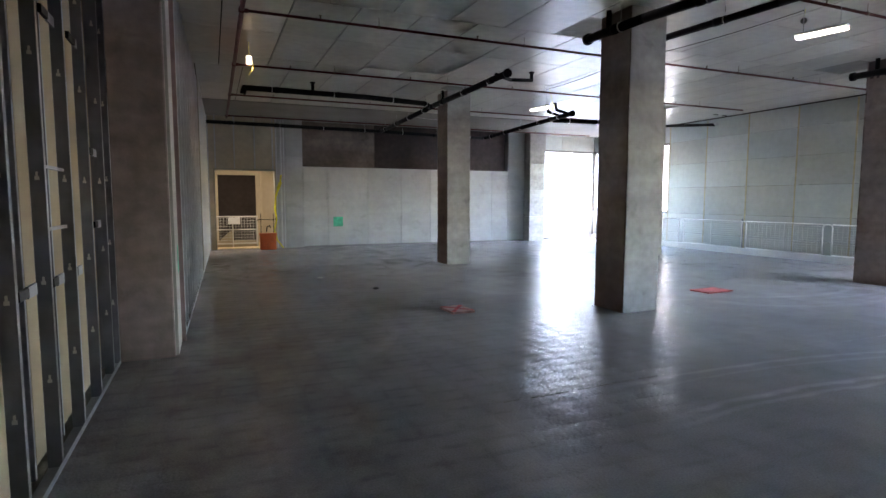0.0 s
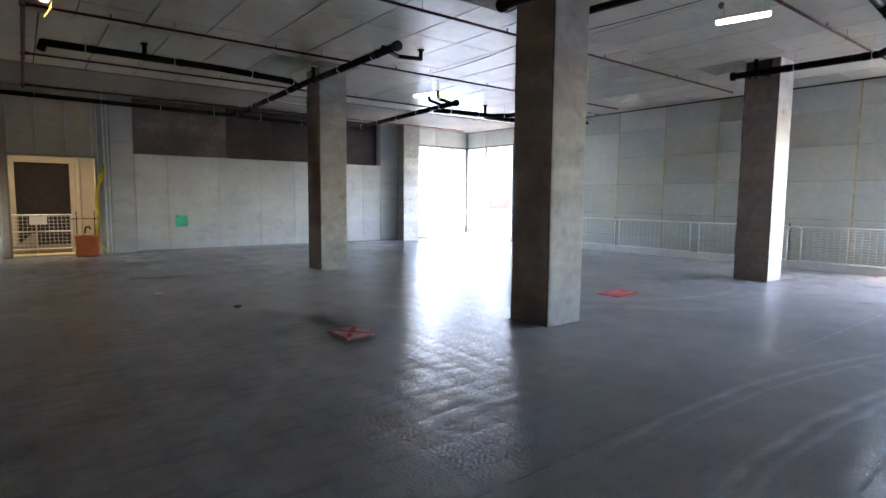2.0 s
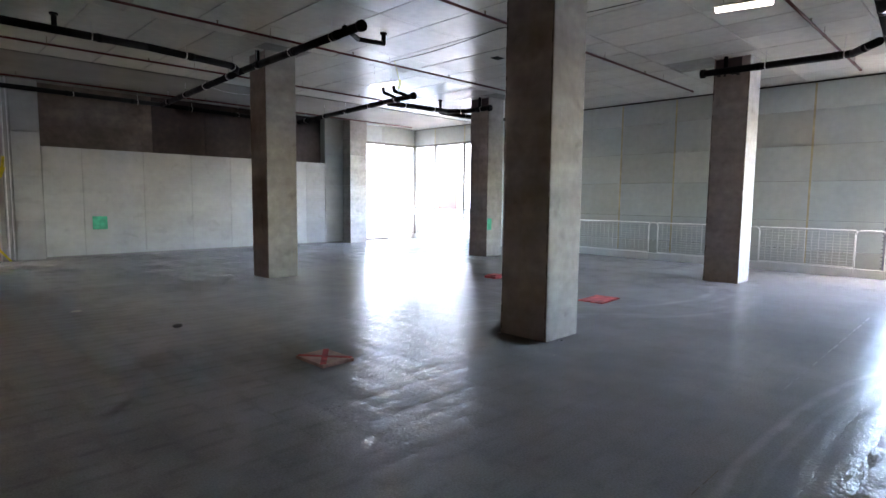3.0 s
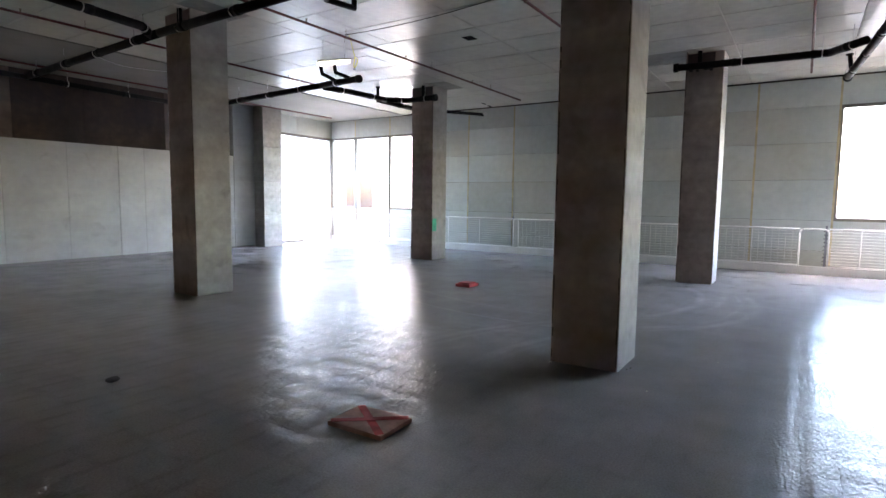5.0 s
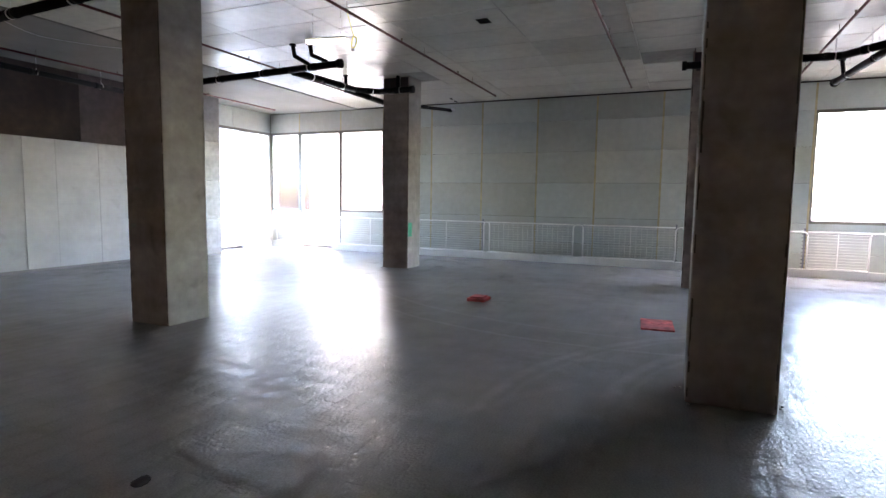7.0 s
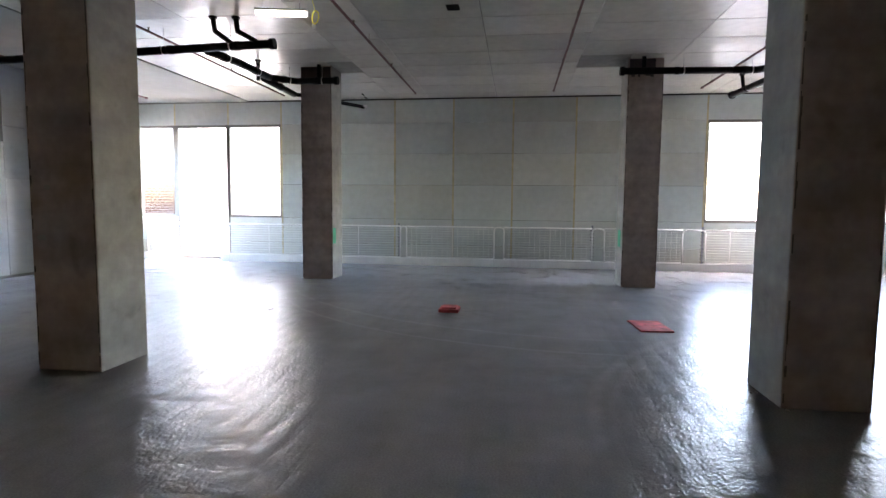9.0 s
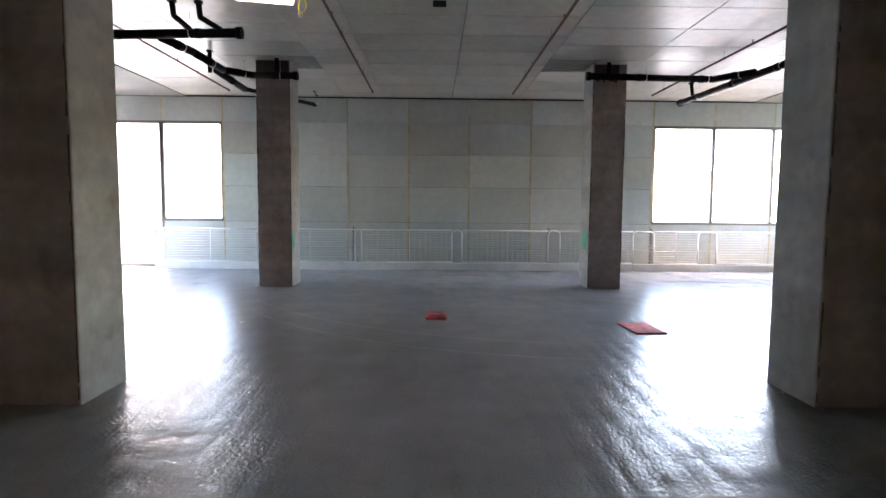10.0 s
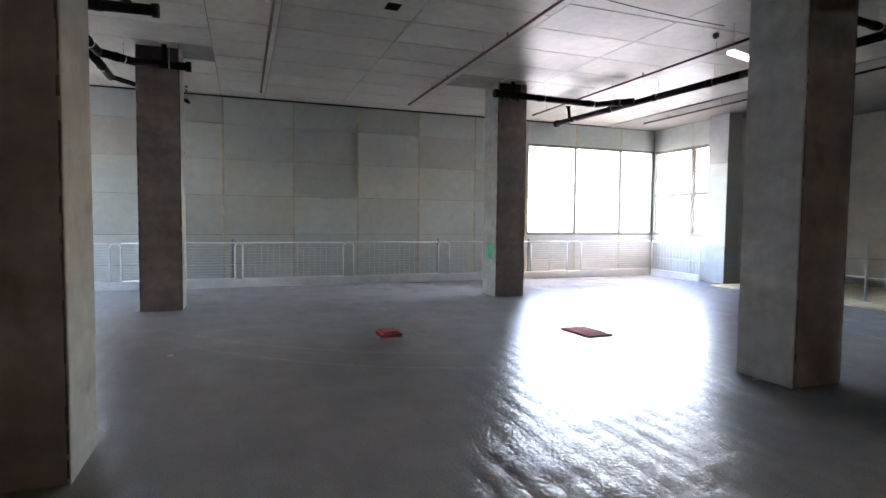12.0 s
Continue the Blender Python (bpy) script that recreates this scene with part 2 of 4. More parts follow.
DECK_COLOUR = (0.190, 0.187, 0.184)
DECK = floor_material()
CONCRETE = surface("concrete", (0.297, 0.291, 0.268), 0.8, grain=0.13, scale=8.0, stain=0.2, stain_scale=1.6, bump=0.35, bump_scale=40, blots=0.28, bands=0.13)
# concrete copy with the warm inner light put into its reddish-brown colour
WARM_SIDE = surface("warm_tinted_concrete", (0.341, 0.274, 0.247), 0.8, grain=0.13, scale=8.0, stain=0.2, stain_scale=1.6, bump=0.35, bump_scale=40, blots=0.2, bands=0.16)
# dirty brown concrete, its colour also lowered for the poor light at the partition
DIRTY_SHADED = surface("dirty_shaded_concrete", (0.25, 0.198, 0.176), 0.85, grain=0.15, scale=8.0, stain=0.25, stain_scale=1.4, bump=0.35, bump_scale=40, blots=0.25, bands=0.18)
BAY_WALL = surface("bare_wall_plaster", (0.50, 0.475, 0.42), 0.8, grain=0.06, stain=0.15, stain_scale=0.9, bump=0.2, bump_scale=30, spread=0.08, bands=0.08)
CONCRETE_WALL = surface("wall_concrete", (0.36, 0.368, 0.36), 0.7, grain=0.05, stain=0.12, stain_scale=1.1, bump=0.2, bump_scale=35, spread=0.06, blots=0.12, bands=0.05)
DARK_WALL = surface("dark_brown_wall", (0.040, 0.029, 0.025), 0.9, grain=0.35, stain=0.6, stain_scale=0.7, bump=0.2, spread=0.25)
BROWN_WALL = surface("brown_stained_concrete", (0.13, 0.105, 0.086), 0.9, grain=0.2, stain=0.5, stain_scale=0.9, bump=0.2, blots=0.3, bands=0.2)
SHEET = surface("galvanised_sheet", (0.412, 0.441, 0.409), 0.40, metal=0.16, grain=0.05, stain=0.10, stain_scale=0.5, bump=0.05, bump_scale=8, spread=0.10, hue=0.035, depth=0.003, gloss_var=0, spec=0.2)
CEILING = surface("ceiling_foil_panel", (0.44, 0.425, 0.37), 0.31, metal=0.0, grain=0.08, stain=0.14, stain_scale=0.8, bump=0.10, bump_scale=1.6, depth=0.006, gloss_var=0, spec=0.2, island=0.09)
VOID = surface("dark_void", (0.009, 0.009, 0.009), 0.95, spec=0.05)
RECESS = surface("grey_recess", (0.045, 0.041, 0.037), 0.95, spec=0.1)
SEALANT = surface("tan_sealant", (0.42, 0.355, 0.21), 0.7, grain=0.2)
STUD = surface("zinc_stud", (0.21, 0.22, 0.245), 0.46, metal=0.9, grain=0.12, stain=0.15, gloss_var=0)
DRYWALL = surface("cream_board", (0.27, 0.212, 0.13), 0.85, grain=0.06, stain=0.08)
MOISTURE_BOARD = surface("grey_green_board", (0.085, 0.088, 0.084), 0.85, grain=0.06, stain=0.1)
DOOR_BOARD = surface("brown_grey_board", (0.50, 0.425, 0.325), 0.9, grain=0.08, stain=0.12)
CREAM = surface("cream_paint", (0.42, 0.37, 0.27), 0.8, grain=0.05, stain=0.1)
PLATE = surface("white_plate", (0.85, 0.85, 0.83), 0.5, grain=0.03, stain=0.05)
PALE_STUD = surface("bright_zinc", (0.52, 0.53, 0.55), 0.5, metal=0.75, grain=0.1, stain=0.12, gloss_var=0)
OPENING_BROWN = surface("opening_brown", (0.019, 0.014, 0.013), 0.9, grain=0.1, stain=0.2)
DRYWALL_PALE = surface("pale_board", (0.30, 0.285, 0.25), 0.85, grain=0.05, stain=0.08)
IRON = surface("black_iron", (0.010, 0.010, 0.011), 0.6, grain=0.3, bump=0.3, spec=0.12)
FRAME = surface("window_frame_grey", (0.06, 0.06, 0.056), 0.5)
MULLION = surface("tan_grey_mullion", (0.15, 0.137, 0.116), 0.6, metal=0.0, grain=0.05, gloss_var=0)
CLAMP = surface("steel_band", (0.55, 0.55, 0.55), 0.3, metal=0.9)
RED_PIPE = surface("red_pipe_paint", (0.095, 0.021, 0.020), 0.55, grain=0.25, spec=0.25)
WHITE_STEEL = surface("white_rail_paint", (0.61, 0.61, 0.58), 0.45, grain=0.05, stain=0.1)
BRASS = surface("dull_brass", (0.16, 0.12, 0.085), 0.5, metal=0.6, grain=0.1)
SOFFIT = surface("plastered_soffit", (0.21, 0.204, 0.183), 0.75, grain=0.06, stain=0.18, stain_scale=0.8, bump=0.2, bump_scale=30)
RED_PAINT = surface("red_sprayed_board", (0.45, 0.07, 0.065), 0.95, grain=0.35, stain=0.35, stain_scale=6)
PINK = surface("faded_red_board", (0.42, 0.24, 0.20), 0.9, grain=0.3, stain=0.3, stain_scale=7)
PINKISH = surface("pink_board", (0.28, 0.19, 0.18), 0.9, grain=0.1)
FILLER = surface("joint_filler", (0.225, 0.22, 0.215), 0.8, grain=0.2, gloss_var=0)
GRIME = surface("grime", (0.13, 0.105, 0.09), 0.9, grain=0.3)
RAIL_GREY = surface("scaffold_tube_grey", (0.30, 0.30, 0.29), 0.5, metal=0.3, grain=0.1, gloss_var=0)
MATT_BROWN = surface("matt_dark_brown", (0.085, 0.068, 0.067), 0.9, grain=0.25)
GREEN = surface("green_spray", (0.03, 0.42, 0.25), 0.7, grain=0.3)
YELLOW = surface("yellow_tape", (0.75, 0.66, 0.05), 0.5)
ORANGE = surface("orange_plastic", (0.62, 0.13, 0.03), 0.45, grain=0.15)
RUBBLE = surface("dark_rubble", (0.03, 0.03, 0.03), 0.8, bump=0.6)
PLY = surface("plywood", (0.55, 0.43, 0.24), 0.8, grain=0.25)


def brick_material():
    m, t, b = nodes_of("outer_brick")
    pos = t.nodes.new("ShaderNodeNewGeometry").outputs["Position"]
    turn = t.nodes.new("ShaderNodeMapping")
    turn.inputs["Rotation"].default_value = (radians(90), 0, radians(90))
    turn.vector_type = "TEXTURE"
    t.links.new(pos, turn.inputs["Vector"])
    k = t.nodes.new("ShaderNodeTexBrick")
    k.inputs["Color1"].default_value, k.inputs["Color2"].default_value, k.inputs["Mortar"].default_value = (0.024, 0.0088, 0.0055, 1), (0.019, 0.0070, 0.0045, 1), (0.065, 0.046, 0.036, 1)
    k.inputs["Scale"].default_value, k.inputs["Mortar Size"].default_value = 2.4, 0.035
    t.links.new(turn.outputs["Vector"], k.inputs["Vector"])
    t.links.new(k.outputs["Color"], b.inputs["Base Color"])
    b.inputs["Roughness"].default_value = 0.9
    b.inputs["Specular IOR Level"].default_value = 0.0
    return m


BRICK = brick_material()
STUCCO = surface("pale_facade", (0.66, 0.64, 0.60), 0.85)
GROUND = surface("paving", (0.12, 0.117, 0.11), 0.9)
TUBE_LIGHT = glow("lit_tube", (1.0, 0.98, 0.94), 0.12)
BULB = glow("lit_bulb", (1.0, 0.82, 0.55), 0.032)
GLASS = glass_material()

# ---- building helpers ----
origin = {}


def box(bm, lo, hi):
    made = bmesh.ops.create_cube(bm, size=1)["verts"]
    for v in made:
        v.co = Vector([lo[i] + (v.co[i] + 0.5) * (hi[i] - lo[i]) for i in range(3)])
    return made


def rod(bm, a, c, r, sides=10):
    a, c = Vector(a), Vector(c)
    d = c - a
    m = Matrix.Translation((a + c) / 2) @ d.to_track_quat("Z", "Y").to_matrix().to_4x4()
    bmesh.ops.create_cone(bm, cap_ends=True, segments=sides, radius1=r, radius2=r, depth=d.length, matrix=m)


def tube(bm, points, r, sides=10):
    """A pipe along the points, with a ball at each bend."""
    for a, c in zip(points, points[1:]):
        rod(bm, a, c, r, sides)
    for p in points[1:-1]:
        bmesh.ops.create_uvsphere(bm, u_segments=sides, v_segments=6, radius=r, matrix=Matrix.Translation(p))


def thing(name, at, label="", category="", group="", kind=""):
    ob = new(name)
    ob.empty_display_size = 0.1
    ob.location = at
    origin[ob] = Vector(at)
    return tagged(ob, label, category, group, kind)


def solid(name, bm, mat, at=(0, 0, 0), bevel=0.0, smooth=False):
    """One mesh object from a bmesh drawn in world metres, with its origin at the given place."""
    if bevel:
        bmesh.ops.bevel(bm, geom=bm.edges[:], offset=bevel, segments=2, affect="EDGES", profile=0.6)
    bmesh.ops.translate(bm, verts=bm.verts[:], vec=-Vector(at))
    me = bpy.data.meshes.new(name)
    bm.to_mesh(me)
    bm.free()
    me.materials.append(mat)
    if smooth:
        for p in me.polygons:
            p.use_smooth = len(p.vertices) <= 4
    ob = new(name, me)
    ob.location = at
    origin[ob] = Vector(at)
    return ob


def part(name, bm, mat, parent, label="", bevel=0.0, smooth=False):
    ob = solid(name, bm, mat, origin[parent], bevel, smooth)
    ob.location = (0, 0, 0)
    ob.parent = parent
    origin[ob] = origin[parent]
    return tagged(ob, label)


def slab(name, boxes, mat, label="", category="", bevel=0.0):
    bm = bmesh.new()
    for lo, hi in boxes:
        box(bm, lo, hi)
    return tagged(solid(name, bm, mat, boxes[0][0], bevel), label, category, kind="structure")


def box_part(name, lo, hi, mat, parent, label="", bevel=0.0):
    bm = bmesh.new()
    box(bm, lo, hi)
    return part(name, bm, mat, parent, label, bevel)


# ---- setting ----
CEIL = 4.5
EAST, NORTH, SOUTH = 15.83, 19.87, -0.1
GLASS_N = 20.25
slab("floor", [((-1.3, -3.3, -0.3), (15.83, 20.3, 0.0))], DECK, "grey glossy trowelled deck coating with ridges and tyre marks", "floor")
slab("ground", [((-400, -400, -0.75), (500, 400, -0.35))], GROUND, "pale paving outside the building", "ground")

# columns on a 6.7 m grid
COLUMNS = [(5.545, 6.35), (5.545, 13.07), (12.24, 6.39), (12.24, 13.08)]
for cx, cy in COLUMNS:
    bm = bmesh.new()
    box(bm, (cx, cy, 0), (cx + 0.66, cy + 0.68, CEIL + 0.3))
    column = tagged(solid("column", bm, CONCRETE, (cx, cy, 0), 0.018), "square grey cast concrete column, x sides tinted for warm light", "column", "columns")
    column.data.materials.append(WARM_SIDE)
    # sides facing along x get the copy tinted for warm light
    for face in column.data.polygons:
        face.material_index = 1 if abs(face.normal.x) > 0.9 else 0

# west columns, half hidden in the partition
for wy in (6.37, 13.09):
    bm = bmesh.new()
    box(bm, (-1.16, wy, 0), (-0.53, wy + 0.68, CEIL + 0.3))
    tagged(solid("column", bm, DIRTY_SHADED, (-1.16, wy, 0), 0.018), "square dirty brown concrete column in the partition, darkened for shade", "column", "columns")


# ceiling: foil-faced boards with open joints, left out round the column heads
def ceiling_boards():
    bm = bmesh.new()
    ys = [1.75, 3.1, 4.37, 6.19, 8.0, 9.76, 11.57, 12.55, 14.4, 16.75]
    for ya, yb in [(-3.1, -1.3), (-1.3, 0.2), (0.2, 1.75)] + list(zip(ys, ys[1:])):
        first = -1.3 if ya in (4.37, 6.19, 12.55, 14.4) else -1.78
        east = EAST if ya > 1.7 else 5.9
        for k in range(20):
            xa, xb = max(-1.3, first + 0.945 * k), min(east, first + 0.945 * (k + 1))
            if xb - xa < 0.03:
                continue
            y0, y1 = ya, yb
            if any(xa < cx + 0.33 < xb for cx, _ in COLUMNS):
                y1 = 7.03 if ya == 6.19 else yb
                y0 = 13.1 if ya == 12.55 else ya
            z = CEIL + noise.noise((xa * 3.1, ya * 2.3, 0)) * 0.004
            box(bm, (xa + 0.011, y0 + 0.007, z), (xb - 0.011, y1 - 0.007, CEIL + 0.04))
    return bm


def ceiling_backing():
    bm = bmesh.new()
    for y0, y1 in ((-3.1, 7.04), (8.0, 12.55), (13.09, 16.75)):
        box(bm, (-1.3, y0, CEIL + 0.045), (EAST, y1, CEIL + 0.06))
    for y0, y1 in ((7.04, 8.0), (12.55, 13.09)):
        for x0, x1 in ((-1.3, 5.315), (6.26, 11.93), (12.875, EAST)):
            box(bm, (x0, y0, CEIL + 0.045), (x1, y1, CEIL + 0.06))
    return bm


slab("ceiling_recess", [((5.3, 7.04, CEIL + 0.016), (6.27, 8.0, CEIL + 0.14)), ((11.92, 7.04, CEIL + 0.016), (12.885, 8.0, CEIL + 0.14)), ((5.3, 12.55, CEIL + 0.016), (6.27, 13.09, CEIL + 0.14)), ((11.92, 12.55, CEIL + 0.016), (12.885, 13.09, CEIL + 0.14))],
     CONCRETE, "bare slab in the gaps beside the column heads", "ceiling")


tagged(solid("ceiling", ceiling_boards(), CEILING), "grey foil-faced ceiling boards with dark open joints", "ceiling", kind="structure")
tagged(solid("ceiling_backing", ceiling_backing(), RECESS), "dark backing behind the ceiling joints", "ceiling", kind="structure")
slab("ceiling_slab", [((-1.5, -3.3, CEIL + 0.30), (EAST + 0.2, 20.5, CEIL + 0.55))], CONCRETE, "dark concrete slab above the ceiling boards", "ceiling")
slab("ceiling_north", [((-1.3, 16.76, CEIL - 0.02), (EAST, 20.3, CEIL + 0.29))], SOFFIT, "bare plastered soffit along the window wall", "ceiling")
slab("ceiling_south", [((5.91, -3.3, CEIL - 0.02), (EAST, 1.74, CEIL + 0.29))], SOFFIT, "bare plastered soffit along the window wall", "ceiling")

# east curtain wall: sheet panels with tan joints
SEAMS = [-0.1, 1.15, 2.76, 4.4, 6.03, 7.66, 9.3, 10.9, 12.52, 14.13, 15.79, 17.38, 19.02, 20.25]
ROWS_Z = [-0.3, 0.52, 1.22, 2.16, 3.01, 3.84, CEIL - 0.03]
slab("wall_east", [((EAST + 0.03, 4.4, -0.35), (EAST + 0.2, 15.79, CEIL + 0.3)),
                   ((EAST + 0.03, -0.3, -0.35), (EAST + 0.2, 4.4, 1.22)), ((EAST + 0.03, -0.3, 3.84), (EAST + 0.2, 4.4, CEIL + 0.3)),
                   ((EAST + 0.03, 15.79, -0.35), (EAST + 0.2, 17.38, 1.22)), ((EAST + 0.03, 15.79, 3.84), (EAST + 0.2, 20.45, CEIL + 0.3)), ((EAST + 0.03, 19.02, -0.35), (EAST + 0.2, 20.45, 1.22))],
     VOID, "curtain wall carcass behind zinc sheets", "wall")
east_skin = thing("wall_lining", (EAST, 10, 0), "pale zinc sheet lining with tan sealed joints", "wall panels", kind="structure")
for ya, yb in zip(SEAMS, SEAMS[1:]):
    for za, zb in zip(ROWS_Z, ROWS_Z[1:]):
        mid = (ya + yb) / 2
        if za in (1.22, 2.16, 3.01) and (mid < 4.4 or mid > 15.79):
            continue
        if 17.38 < mid < 19.02 and za < 1.2:
            continue
        tilt = random.uniform(0, 0.004)
        box_part("panel", (EAST - tilt, ya + 0.012, za + 0.003), (EAST + 0.03, yb - 0.012, zb - 0.003), SHEET, east_skin, bevel=0.0015)
for y in SEAMS[1:-1]:
    for za, zb in ([(-0.3, CEIL - 0.03)] if 4.3 < y < 15.8 else [(3.84, CEIL - 0.03)] + ([(-0.3, 1.22)] if y < 17 or y > 19 else [])):
        box_part("sealant_strip", (EAST - 0.006, y - 0.022, za), (EAST + 0.02, y + 0.022, zb), SEALANT, east_skin, "tan sealant joint")
box_part("head_trim", (EAST - 0.012, -0.1, CEIL - 0.04), (EAST + 0.03, 20.25, CEIL - 0.027), MULLION, east_skin, "grey head trim")


def glazing(name, label, along, fixed, spans, zs, depth, fat=0.042, bare=()):
    """A window band: mullions at the ends of the spans, rails at the heights zs, one pane a field. along: 'x' or 'y'."""
    def at(a0, a1, d0, d1, z0, z1):
        if along == "y":
            return (fixed + d0, a0, z0), (fixed + d1, a1, z1)
        return (a0, fixed + d0, z0), (a1, fixed + d1, z1)
    w = thing(name, at(spans[0], 0, 0, 0, zs[0], 0)[0], label, "window", kind="structure")
    for a in spans:
        if a not in bare:
            box_part("mullion", *at(a - fat, a + fat, 0, depth, zs[0] - fat, zs[-1] + fat), MULLION, w, bevel=0.003)
    for a, c in zip(spans, spans[1:]):
        a, c = a - (fat if a in bare else 0), c + (fat if c in bare else 0)
        for z in zs:
            box_part("rail", *at(a + fat, c - fat, 0.01, depth - 0.01, z - fat, z + fat), MULLION, w, bevel=0.003)
        for za, zb in zip(zs, zs[1:]):
            p = box_part("pane", *at(a + fat, c - fat, depth * 0.45, depth * 0.55, za + fat, zb - fat), GLASS, w)
            p.visible_shadow = False
    return w


glazing("window_1", "tall clear window band over zinc panels", "y", EAST, [-0.07, 1.15, 2.76, 4.37], [1.25, 3.81], 0.12)
glazing("window_2", "clear window with a transom beside a concrete pier", "x", SOUTH - 0.12, [13.42, 14.25, 15.8], [1.25, 2.45, 3.78], 0.12, fat=0.055)
glazing("window_3", "tall clear window band over zinc panels", "y", EAST, [15.82, 17.38], [1.25, 3.81], 0.12)
glazing("window_4", "full-height glazing down to the deck", "y", EAST, [17.42, 18.98], [0.03, 3.81], 0.12)
glazing("window_6", "corner window over a low zinc panel", "y", EAST, [19.06, 20.2], [1.25, 3.81], 0.12)
glazing("window_5", "full-height glazing down to the deck", "x", GLASS_N, [12.745, 14.415], [0.03, 3.81], 0.12, bare=(14.415,))
glazing("window_7", "corner window over a low zinc panel", "x", GLASS_N, [14.42, 15.78], [1.25, 3.81], 0.12, bare=(14.42,))

post = thing("corner_post", (EAST, GLASS_N, 0), "dark slim metal post at the glazed corner", "post", kind="structure")
box_part("post", (EAST - 0.03, GLASS_N - 0.03, 0.0), (EAST + 0.02, GLASS_N + 0.02, 3.82), MULLION, post, bevel=0.003)

# south and north returns of the curtain wall
south_skin = thing("wall_south", (13.4, SOUTH, 0), "pale zinc sheet wall under and over the window", "wall", kind="structure")
for xa, xb in ((13.4, 14.25), (14.25, EAST)):
    for za, zb in ((-0.3, 0.52), (0.52, 1.22), (3.81, CEIL - 0.02)):
        box_part("panel", (xa + 0.006, SOUTH - 0.15, za + 0.003), (xb - 0.006, SOUTH, zb - 0.003), SHEET, south_skin, bevel=0.0015)
north_skin = thing("wall_north_head", (12.8, GLASS_N, 3.8), "pale zinc sheets over the glazing", "wall", kind="structure")
for xa, xb in ((12.72, 14.1), (14.1, EAST)):
    box_part("panel", (xa + 0.006, GLASS_N, 3.853), (xb - 0.006, GLASS_N + 0.15, CEIL - 0.02), SHEET, north_skin, bevel=0.0015)
for za, zb in ((-0.3, 0.52), (0.52, 1.22)):
    box_part("panel", (14.4, GLASS_N, za + 0.003), (EAST - 0.006, GLASS_N + 0.15, zb - 0.003), SHEET, north_skin, bevel=0.0015)

# north concrete wall
north = slab("wall_north", [((2.25, NORTH + 0.06, -0.3), (2.9, 20.3, CEIL + 0.3)), ((2.9, NORTH + 0.06, -0.3), (11.2, 20.3, 2.86)), ((2.9, NORTH + 0.32, 2.86), (11.2, 20.5, CEIL + 0.3)),
                            ((11.2, NORTH + 0.06, -0.3), (12.70, 20.3, CEIL + 0.3)), ((1.95, NORTH + 0.1, -0.3), (2.25, 20.3, CEIL + 0.3))],
             CONCRETE_WALL, "grey concrete wall with vertical pour joints", "wall")
for xa, xb in zip([2.9, 3.77, 5.25, 6.56, 7.75, 8.42, 9.4, 10.44, 11.2], [3.77, 5.25, 6.56, 7.75, 8.42, 9.4, 10.44, 11.2]):
    box_part("panel", (xa + 0.0025, NORTH - random.uniform(0, 0.012), 0), (xb - 0.0025, NORTH + 0.06, 2.87), CONCRETE_WALL, north, bevel=0.004)
for za, zb in ((0, 1.0), (1.0, 2.1), (2.1, 3.2), (3.2, CEIL - 0.02)):
    box_part("panel", (2.3, NORTH - 0.03, za + 0.004), (2.88, NORTH + 0.06, zb - 0.004), CONCRETE_WALL, north, bevel=0.005)
    box_part("panel", (11.21, NORTH, za + 0.004), (11.955, NORTH + 0.06, zb - 0.004), CONCRETE_WALL, north, bevel=0.005)
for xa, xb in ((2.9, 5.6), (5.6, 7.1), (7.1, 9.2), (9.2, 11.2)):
    box_part("dark_panel", (xa + 0.004, NORTH + 0.28, 2.87), (xb - 0.004, NORTH + 0.315, CEIL - 0.02), BROWN_WALL if xa < 4 else MATT_BROWN if xa > 8.5 else DARK_WALL, north, "dark brown recess panel")
box_part("kerb", (2.9, NORTH - 0.06, 0), (11.9, NORTH - 0.015, 0.05), DECK, north, "coved deck edge")
for lo, hi, words in (((11.96, 19.4), (12.70, 19.86), "grey concrete pier beside the glazing"), ((12.75, -0.3), (13.4, 0.18), "grey concrete pier beside the window")):
    pier = thing("pier", (*lo, 0), words, "pier")
    for za, zb in ((0, 1.02), (1.02, 2.1), (2.1, 3.2), (3.2, CEIL - 0.02)):
        box_part("lift", (*lo, za + 0.003), (*hi, zb - 0.003), CONCRETE if lo[1] > 10 else CONCRETE_WALL, pier, bevel=0.012)

# south bay: plywood ledge, tube rails and a bare wall behind
south_bay = slab("wall_south_bay", [((5.9, -3.3, -0.3), (13.4, -3.05, CEIL + 0.3)), ((13.15, -3.05, -0.3), (13.4, -0.3, CEIL + 0.3)), 
                        ((9.0, -3.05, -0.3), (9.6, -2.6, CEIL + 0.3))], BAY_WALL, "bare concrete wall behind the ledge", "wall")
for xa in (9.62, 10.8, 11.98):
    for za, zb in ((0.0, 2.3), (2.3, CEIL - 0.02)):
        box_part("panel", (xa + 0.004, -3.05, za + 0.004), (xa + 1.166, -3.02, zb - 0.004), BAY_WALL, south_bay, bevel=0.003)
slab("wall_west", [((-1.5, -3.3, -0.3), (-1.25, 20.4, CEIL + 0.3))], CONCRETE, "grey block wall behind the partition", "wall")
# wall_back is added out of view, dark so the stud webs mirror little light
slab("wall_back", [((-1.25, -3.3, -0.3), (5.9, -3.05, CEIL + 0.3))], DARK_WALL, "unseen plain wall closing the room, dark to limit reflected light", "wall")
slab("ledge", [((6.3, -3.0, 0.0), (12.6, 0.75, 0.03))], PLY, "plywood sheets laid along the deck edge", "ledge")

